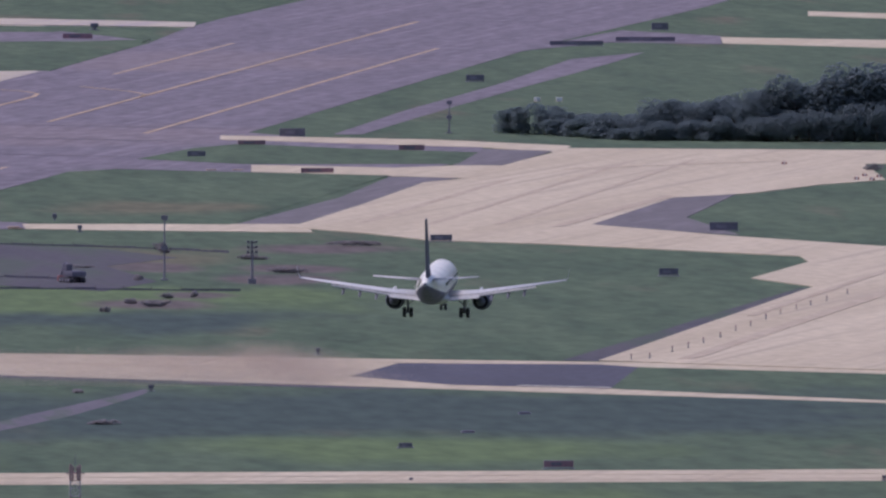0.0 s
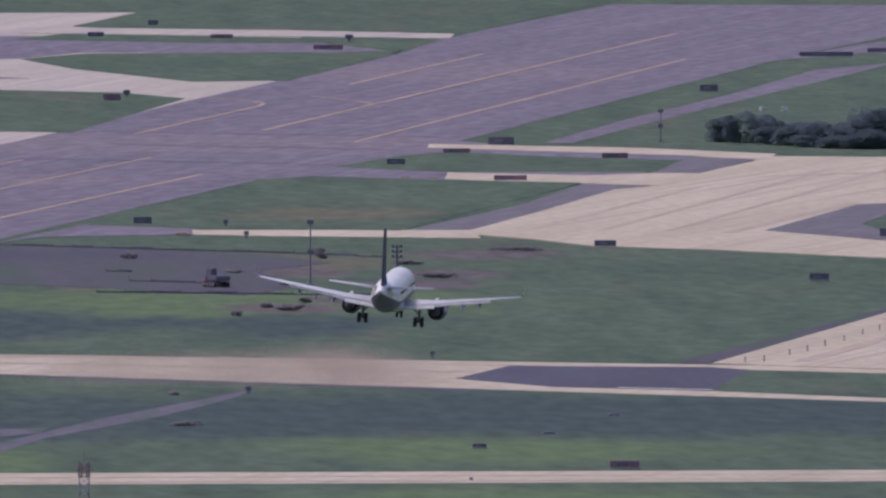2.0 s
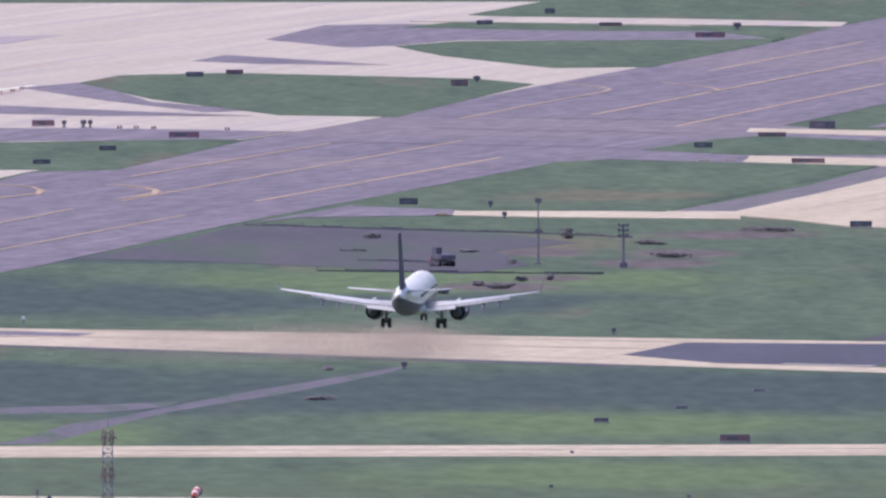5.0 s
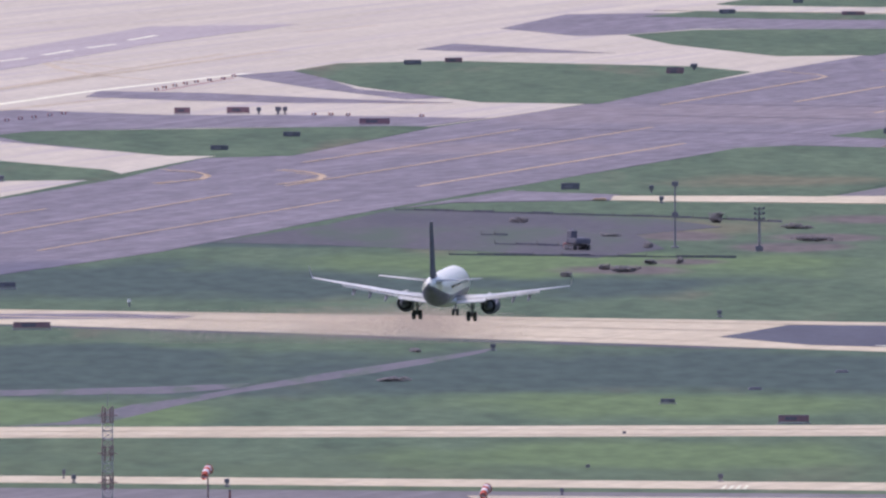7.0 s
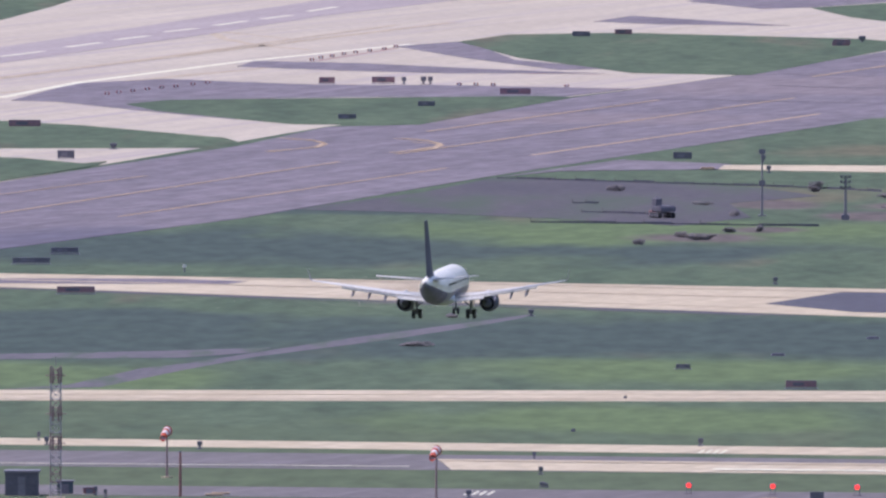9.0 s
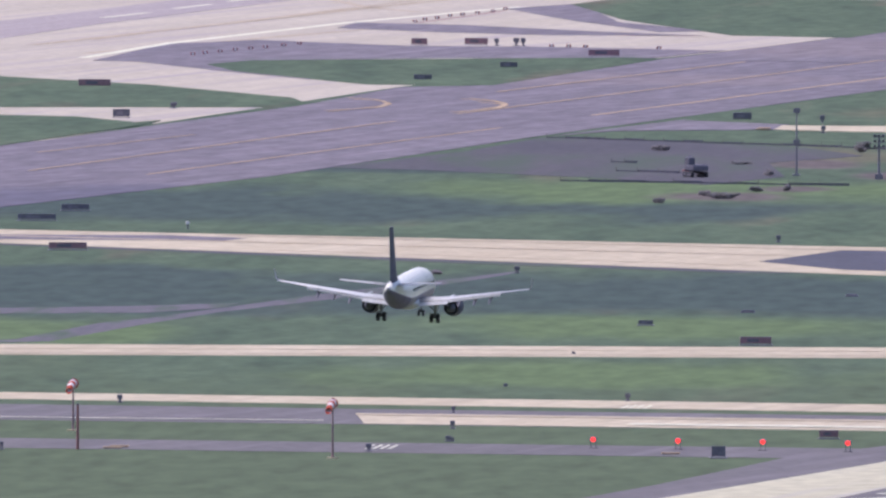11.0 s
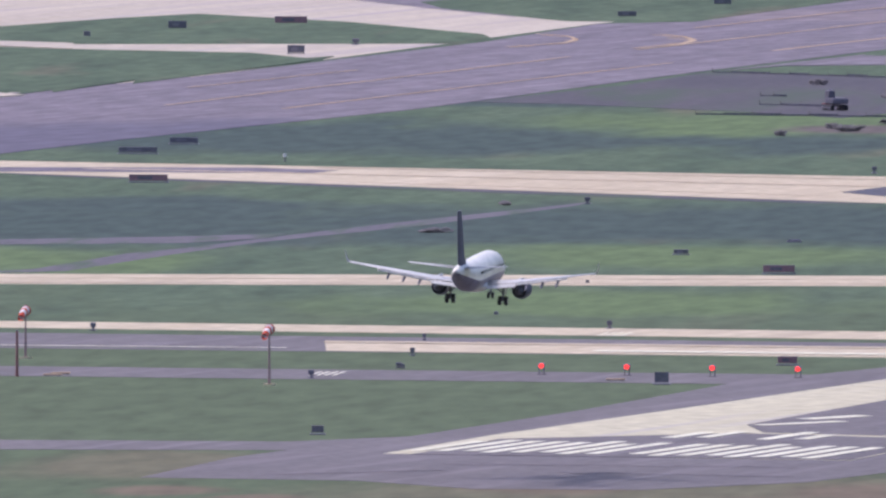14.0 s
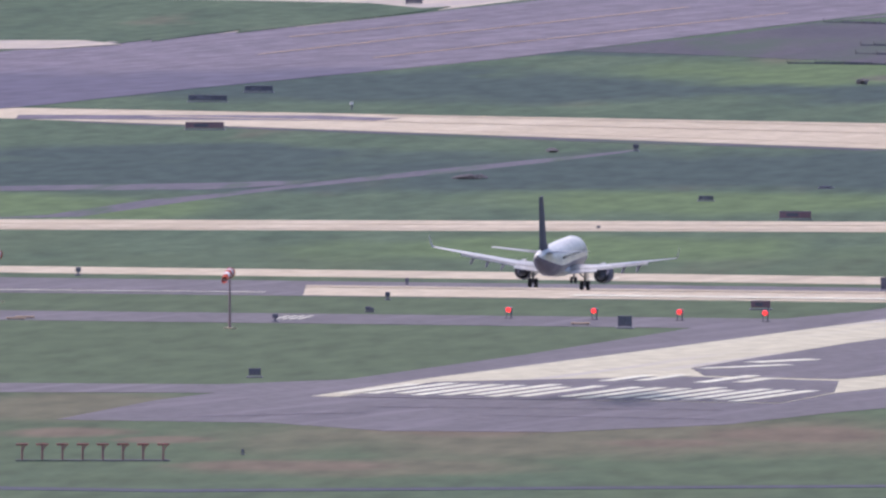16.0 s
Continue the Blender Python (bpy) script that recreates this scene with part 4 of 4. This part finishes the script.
    n = 14
    for k in range(5):
        y0, y1 = k / 5, (k + 1) / 5
        rings = []
        for q in (y0, y1):
            r = 0.55 - 0.2 * q
            rings.append([(0.15 - 1.5 * q + r * 0.25 * math.sin(2 * math.pi * i / n), r * math.cos(2 * math.pi * i / n), h - 0.15 - 0.75 * q * q + r * math.sin(2 * math.pi * i / n)) for i in range(n)])
        part("sock_band", loft(rings, False), "whitepaint" if k in (1, 3) else "orange", t, "white cloth band" if k in (1, 3) else "red cloth band")
    b = bmesh.new()
    for i in range(12):
        a0, a1 = 2 * math.pi * i / 12, 2 * math.pi * (i + 1) / 12
        rod(b, (0.15, 0.56 * math.cos(a0), h - 0.15 + 0.56 * math.sin(a0)), (0.15, 0.56 * math.cos(a1), h - 0.15 + 0.56 * math.sin(a1)), 0.03, seg=6)
    part("hoop", b, "rust", t)


windsock(*SOCK_NEAR)
windsock(*SOCK_FAR)

t = thing("utility_post", POST[0], POST[1], 0, "tall dark wooden utility post", "post")
part("shaft", rodded((0, 0, -0.2), (0, 0, POST[2]), 0.17, 0.13, 10), "rust", t)
part("cap", rodded((0, 0, POST[2]), (0, 0, POST[2] + 0.1), 0.16, seg=10), "signpost", t)


def lattice(x, y, h):
    t = thing("lattice_tower", x, y, 0, "red and white lattice radio tower with antenna clusters", "tower")
    w = 0.55
    step = h / 16
    for sx, sy in ((-w, -w), (w, -w), (w, w), (-w, w)):
        for k in range(8):
            part("leg_section", rodded((sx, sy, k * h / 8), (sx, sy, (k + 1) * h / 8), 0.06, seg=6), "pinkgrey" if k % 2 else "belly", t)
    c = ((-w, -w), (w, -w), (w, w), (-w, w))
    for k in range(16):
        for i in range(4):
            p, q = c[i], c[(i + 1) % 4]
            tone = "pinkgrey" if (k // 2) % 2 else "belly"
            part("diagonal_brace", rodded((*p, k * step), (*q, (k + 1) * step), 0.04, seg=5), tone, t)
            part("horizontal_brace", rodded((*p, k * step), (*q, k * step), 0.04, seg=5), tone, t)
    for z in (0.42, 0.64, 0.93):
        for i in range(6):
            a = i * math.pi / 3
            part("antenna", boxed(0.6 * math.cos(a) - 0.08, 0.6 * math.cos(a) + 0.08, 0.6 * math.sin(a) - 0.08, 0.6 * math.sin(a) + 0.08, z * h - 0.8, z * h + 0.8, bevel=0.03), "pinkgrey", t)
        b = bmesh.new()
        for i in range(3):
            a = i * math.pi / 3
            rod(b, (-1.1 * math.cos(a), -1.1 * math.sin(a), z * h), (1.1 * math.cos(a), 1.1 * math.sin(a), z * h), 0.05, seg=6)
        part("antenna_mount", b, "pinkgrey", t)
    part("lightning_rod", rodded((0, 0, h), (0, 0, h + 1.2), 0.05, 0.02), "signpost", t)
    part("footing", boxed(-1, 1, -1, 1, -0.1, 0.2), "concrete", t)


lattice(*TOWER)


def pole(x, y, h, head):
    t = thing("lighting_pole" if head else "thin_mast", x, y, 0, "dark pole with a cluster of lamps on top" if head else "tall thin grey mast", "pole")
    part("shaft", rodded((0, 0, -0.1), (0, 0, h), 0.22 if head else 0.16, 0.16 if head else 0.1, 8), "signpost", t)
    part("footing", boxed(-0.6, 0.6, -0.6, 0.6, -0.1, 0.8 if head else 0.2), "signpost", t)
    if head:
        for z in (h, h - 0.8, h - 1.6):
            part("crossarm", boxed(-0.8, 0.8, -0.08, 0.08, z - 0.1, z + 0.05), "signpost", t)
            for o in (-0.65, 0.0, 0.65):
                part("lamp_head", boxed(o - 0.2, o + 0.2, -0.25, 0.15, z + 0.05, z + 0.35, bevel=0.03), "shed", t)
    else:
        for z in (h * 0.96, h * 0.5):
            part("crossarm", boxed(-0.5, 0.5, -0.05, 0.05, z - 0.4, z + 0.3), "signpost", t)


pole(*POLE_A, True)
pole(*POLE_B, False)
pole(*POLE_C, False)

t = thing("runway_edge_lamp", LAMPPOST[0], LAMPPOST[1], 0, "white edge lamp on a short dark post", "lamp")
part("post", rodded((0, 0, -0.1), (0, 0, 0.7), 0.12), "signpost", t)
part("globe", rodded((0, 0, 0.7), (0, 0, 1.1), 0.3, 0.2, 14), "whitepaint", t)


# ---- equipment sheds ----
def shed(name, x, y, w, d, h, mat, label):
    t = thing(name, x, y, 0, label, "shed", "equipment sheds")
    body = part("body", boxed(-w / 2, w / 2, -d / 2, d / 2, 0, h * 0.92, bevel=0.03), mat, t)
    part("roof", boxed(-w / 2 - 0.15, w / 2 + 0.15, -d / 2 - 0.15, d / 2 + 0.15, h * 0.92, h), "signpost", t)
    n = max(3, int(w / 0.45))
    for i in range(n + 1):
        o = -w / 2 + w * i / n
        part("rib", boxed(o - 0.03, o + 0.03, -d / 2 - 0.04, -d / 2 + 0.01, 0.05, h * 0.9), mat, body)
    part("door", boxed(-0.4, 0.4, -d / 2 - 0.06, -d / 2 + 0.01, 0.05, h * 0.75), "signpost", body)
    part("plinth", boxed(-w / 2 - 0.1, w / 2 + 0.1, -d / 2 - 0.1, d / 2 + 0.1, -0.15, 0.06), "concrete", t)


shed("equipment_shed", SHED[0], SHED[1], 3.6, 3.0, SHED[2], "shed", "dark metal equipment shed with ribbed walls")
shed("equipment_cabinet", SHED_SMALL[0], SHED_SMALL[1], 1.7, 1.5, SHED_SMALL[2], "shedblue", "blue-grey equipment cabinet on a plinth")
shed("equipment_cabinet", SHED[0] + 7.3, SHED[1] + 4, 1.3, 1.0, 0.75, "rust", "low rusty equipment cabinet")

# ---- antenna array on the near grass ----
A, B = Vector(ARRAY_A), Vector(ARRAY_B)
t = thing("antenna_array", (A.x + B.x) / 2, (A.y + B.y) / 2, 0, "row of red T-shaped antennas on a low grey platform", "antenna array")
half = (B - A).length / 2
turn = math.degrees(math.atan2(B.y - A.y, B.x - A.x))
t.matrix_basis = pose((A.x + B.x) / 2, (A.y + B.y) / 2, 0, 0, 0, turn)
part("platform", boxed(-half - 0.6, half + 0.6, -0.6, 0.6, -0.1, 0.12, bevel=0.03), "track", t)
for i in range(8):
    o = -half + 2 * half * i / 7
    m = part("antenna", rodded((o, 0, 0.1), (o, 0, 1.55), 0.09), "rust", t, "red antenna post")
    part("crossbar", boxed(o - 0.55, o + 0.55, -0.1, 0.1, 1.45, 1.62, bevel=0.02), "red", m)
    part("brace", rodded((o, 0, 0.9), (o + 0.3, 0, 1.45), 0.05), "rust", m)


# ---- building site ----
def excavator(x, y):
    t = thing("excavator", x, y, 0, "dark tracked excavator parked on bare dirt", "excavator", rz=25)
    for s in (-1, 1):
        b = boxed(s * 1.15 - 0.3, s * 1.15 + 0.3, -2.0, 2.0, 0.0, 0.85, bevel=0.25)
        part("track", b, "black", t)
        for o in (-1.4, -0.5, 0.5, 1.4):
            part("roller", rodded((s * 1.15 - 0.33, o, 0.42), (s * 1.15 + 0.33, o, 0.42), 0.25, seg=12), "signpost", t)
    part("turntable", rodded((0, 0, 0.7), (0, 0, 1.0), 0.8, seg=16), "signpost", t)
    body = part("body", boxed(-1.3, 1.3, -1.9, 0.9, 1.0, 1.9, bevel=0.15), "shed", t)
    cab = part("cab", boxed(-1.25, -0.2, -0.5, 1.1, 1.9, 3.0, bevel=0.1), "shed", t)
    part("cab_window", boxed(-1.1, -0.35, 1.08, 1.13, 2.2, 2.85), "glass", cab)
    part("counterweight", boxed(-1.3, 1.3, -2.3, -1.85, 1.0, 1.8, bevel=0.15), "signblack", body)
    arm = part("boom", rodded((0.3, 0.7, 1.5), (0.3, 2.8, 3.1), 0.25, 0.2), "shed", t)
    part("stick", rodded((0.3, 2.8, 3.1), (0.3, 4.3, 1.0), 0.2, 0.14), "shed", arm)
    part("bucket", boxed(-0.2, 0.8, 3.9, 4.7, 0.1, 1.0, bevel=0.12), "rust", arm)


excavator(*EXCAVATOR)
for (x0, y0), (x1, y1) in FENCES:
    a, b = Vector((x0, y0)), Vector((x1, y1))
    n = max(2, int((b - a).length / 4))
    t = thing("silt_fence", x0, y0, 0, "low black fabric silt fence on stakes", "fence", "silt fences", rz=math.degrees(math.atan2(y1 - y0, x1 - x0)))
    L = (b - a).length
    for i in range(n):
        part("fabric", boxed(L * i / n, L * (i + 1) / n - 0.05, -0.03, 0.03, -0.05, 0.2 + 0.16 * ((i * 7) % 5) / 4 + 0.06 * (i % 3 == 1)), "fabric", t)
        part("stake", rodded((L * i / n, -0.07, -0.1), (L * i / n, -0.07, 0.72), 0.04, seg=6), "bark", t)


# ---- plants ----
def clumps(rng, count, spread, size, centre):
    """Loose leaf clumps: small crumpled five-sided tufts scattered over an uneven crown."""
    bm = bmesh.new()
    lumps = [(Vector((rng.uniform(-0.5, 0.5), rng.uniform(-0.5, 0.5), rng.uniform(-0.6, 0.7))), rng.uniform(0.36, 0.62)) for _ in range(11)]
    for _ in range(count):
        c, r = rng.choice(lumps)
        d = Vector((rng.gauss(0, 1), rng.gauss(0, 1), rng.gauss(0, 1))).normalized() * r * rng.uniform(0.6, 1.0) ** 0.5
        p = centre + Vector(((c.x + d.x) * spread.x, (c.y + d.y) * spread.y, (c.z + d.z) * spread.z))
        s = size * rng.uniform(0.6, 1.3)
        top = bm.verts.new(p + Vector((rng.uniform(-0.3, 0.3), rng.uniform(-0.3, 0.3), 0.6)) * s)
        rim = [bm.verts.new(p + Vector((math.cos(a + rng.uniform(-0.4, 0.4)), math.sin(a + rng.uniform(-0.4, 0.4)), rng.uniform(-0.35, 0.25))) * s) for a in (0, 1.26, 2.5, 3.8, 5.0)]
        for i in range(5):
            bm.faces.new((top, rim[i], rim[(i + 1) % 5]))
    return bm


def tree(x, y, w, h, seed):
    rng = random.Random(seed)
    t = thing("tree", x, y, 0, "dark green leafy tree at the edge of a wood", "tree", "trees of the wood")
    trunk = part("trunk", rodded((0, 0, -0.2), (rng.uniform(-0.2, 0.2), 0, h * 0.6), 0.035 * h, 0.012 * h), "bark", t)
    for _ in range(5):
        a = rng.uniform(0, 6.28)
        z = h * rng.uniform(0.25, 0.5)
        part("limb", rodded((0, 0, z), (math.cos(a) * w * 0.35, math.sin(a) * w * 0.35, z + h * 0.25), 0.014 * h, 0.005 * h, 6), "bark", trunk)
    part("crown", clumps(rng, 1900, Vector((w * 0.64, w * 0.6, h * 0.56)), max(0.24, 0.036 * h), Vector((0, 0, h * 0.47))), "leaf", t, "dense dark green crown, paled by painted haze")


for i, (x, y, w, h) in enumerate(TREES):
    tree(x, y, w * 1.1, h, 10 + i)
    if w > 6:
        tree(x + 3, y + 16, w * 1.05, h * 0.9, 110 + i)
        tree(x + 1.5, y - 9, w * 0.8, h * 0.5, 210 + i)

rng = random.Random(5)
for x, y, w, h in SHRUBS:
    t = thing("shrub", x, y, 0, "low brownish scrubby bush in the grass", "bush", "scrub on the airfield")
    part("stem", rodded((0, 0, -0.1), (0, 0, h * 0.5), 0.06), "bark", t)
    part("foliage", clumps(rng, int(80 + 30 * w), Vector((w * 0.5, 1.0, h * 0.5)), 0.24, Vector((0, 0, h * 0.45))), "scrub", t)


# white boxes added to stand for small glints of unknown source
def cabinet(x, y, k):
    t = thing("glint_box", x, y, 0, "small white box standing for a glint on the grass beside the trees", "junction box", "white junction boxes", rz=8 * k)
    body = part("body", boxed(-0.55, 0.55, -0.35, 0.35, 0.1, 0.75, bevel=0.05), "whitepaint", t)
    part("lid", boxed(-0.6, 0.6, -0.4, 0.4, 0.75, 0.83, bevel=0.02), "whitepaint", body)
    part("plinth", boxed(-0.65, 0.65, -0.45, 0.45, -0.1, 0.1), "concrete", t)


for k, (x, y) in enumerate(BOXES):
    cabinet(x, y, k)


for x, y in BARRICADES:
    t = thing("low_barricade", x, y, 0.05, "low red and white barricade on the pavement", "barricade", "low barricades")
    part("board", boxed(-0.45, 0.45, -0.12, 0.12, 0.05, 0.5, bevel=0.03), "red", t)
    part("white_band", boxed(-0.18, 0.18, -0.135, 0.135, 0.08, 0.47), "whitepaint", t)
    for o in (-0.35, 0.35):
        part("foot", boxed(o - 0.08, o + 0.08, -0.3, 0.3, -0.02, 0.06), "signpost", t)

for x, y in EDGE_LIGHTS:
    t = thing("edge_light", x, y, 0.1, "short grey taxiway edge light", "edge light", "taxiway edge lights")
    part("base", boxed(-0.2, 0.2, -0.2, 0.2, -0.05, 0.08), "signpost", t)
    part("stem", rodded((0, 0, 0.05), (0, 0, 0.6), 0.07), "signpost", t)
    part("lens", rodded((0, 0, 0.6), (0, 0, 0.85), 0.13, 0.08, 12), "pinkgrey", t)

# ---- heat shimmer over the far taxiway, put in as beige specks ----
def shimmer_cloud():
    """Stands for exhaust heat shimmer close over the pavement: puffs of loose beige specks, thinning upwards and at the
    ends.
    """
    rng = np.random.default_rng(31)
    t = thing("shimmer_cloud", 0, 2765, 0, "thin beige specks standing for heat shimmer low over the concrete taxiway", "dust")
    for px, length, height, count in ((0, 8, 1.3, 110000), (-13, 12, 0.95, 90000), (-32, 14, 0.65, 60000), (9, 6, 0.55, 20000)):
        middle = np.stack([px + rng.normal(0, length * 0.5, count), rng.uniform(-82, 14, count), np.clip(np.abs(rng.normal(0, height, count)), 0, 1.9 * height) + 0.04], 1)
        corner_of = rng.uniform(-0.045, 0.045, (count, 3, 3))
        me = bpy.data.meshes.new("puff")
        me.from_pydata((middle[:, None, :] + corner_of).reshape(-1, 3).tolist(), [], np.arange(count * 3).reshape(-1, 3).tolist())
        me.materials.append(MAT["dust"])
        new("puff", me).parent = t
    return t


SHIMMER = shimmer_cloud()

# ---- what moves ----
# seconds, wheels' place x y z, heading to the right of north, bank to the right, nose up (degrees)
FLIGHT = [
    (0.0, -62.38, 1724.46, 51.10, 8.61, 0.3, 1.40),
    (0.5, -60.41, 1731.55, 50.04, 8.39, 0.2, 1.45),
    (1.0, -58.58, 1738.14, 49.37, 8.18, 0.8, 1.50),
    (1.5, -56.67, 1745.04, 48.74, 7.99, 2.0, 1.55),
    (2.0, -54.70, 1752.16, 48.09, 7.80, 4.4, 1.60),
    (2.5, -52.33, 1760.70, 47.07, 7.57, 3.7, 1.65),
    (3.0, -49.70, 1770.16, 45.92, 7.36, 2.5, 1.70),
    (3.5, -46.80, 1780.62, 44.73, 7.16, 0.3, 1.75),
    (4.0, -43.90, 1791.09, 43.69, 6.96, 0.3, 1.80),
    (4.5, -41.10, 1801.18, 42.43, 6.77, 0.2, 1.90),
    (7.0, -26.97, 1852.14, 37.68, 5.85, 1.6, 0.30),
    (7.5, -24.21, 1862.09, 36.38, 5.70, 0.8, 0.10),
    (8.0, -21.38, 1872.30, 35.06, 5.62, 0.3, 0.10),
    (8.5, -18.56, 1882.46, 33.75, 5.55, -0.6, 0.10),
    (9.0, -15.62, 1893.06, 32.03, 5.27, -0.4, 0.30),
    (9.5, -12.92, 1902.81, 30.37, 5.13, 0.1, 0.50),
    (10.0, -10.12, 1912.90, 28.63, 5.05, 1.2, 0.62),
    (12.5, 3.87, 1963.33, 20.53, 4.49, 1.8, 1.20),
    (13.0, 6.52, 1972.90, 19.29, 4.34, 2.2, 1.10),
    (13.5, 9.39, 1983.23, 18.07, 4.16, 2.4, 1.00),
    (14.0, 12.24, 1993.52, 16.73, 3.99, 2.4, 0.90),
    (14.5, 15.27, 2004.45, 15.25, 3.85, 2.4, 0.85),
    (15.0, 18.28, 2015.30, 13.77, 3.69, 2.2, 0.80),
    (15.5, 21.33, 2026.31, 12.25, 3.55, 2.2, 0.75),
    (16.0, 24.38, 2037.28, 10.67, 3.44, 2.3, 0.70),
]


def motions():
    walk(PLANE, [(t, pose(x, y, z, pitch, bank, -heading)) for t, x, y, z, heading, bank, pitch in FLIGHT])

    # the shimmer specks drift along the taxiway and sink away
    walk(SHIMMER, [(t, pose(x, y, z)) for t, x, y, z in ((0.0, 1, 2782, 0), (2.0, -5, 2784, 0), (4.5, -17, 2787, 0), (7.0, -31, 2792, -0.3), (8.5, -38, 2795, -1.0), (10.0, -44, 2797, -4), (12.5, -52, 2800, -6), (16.0, -56, 2802, -6))])


motions()
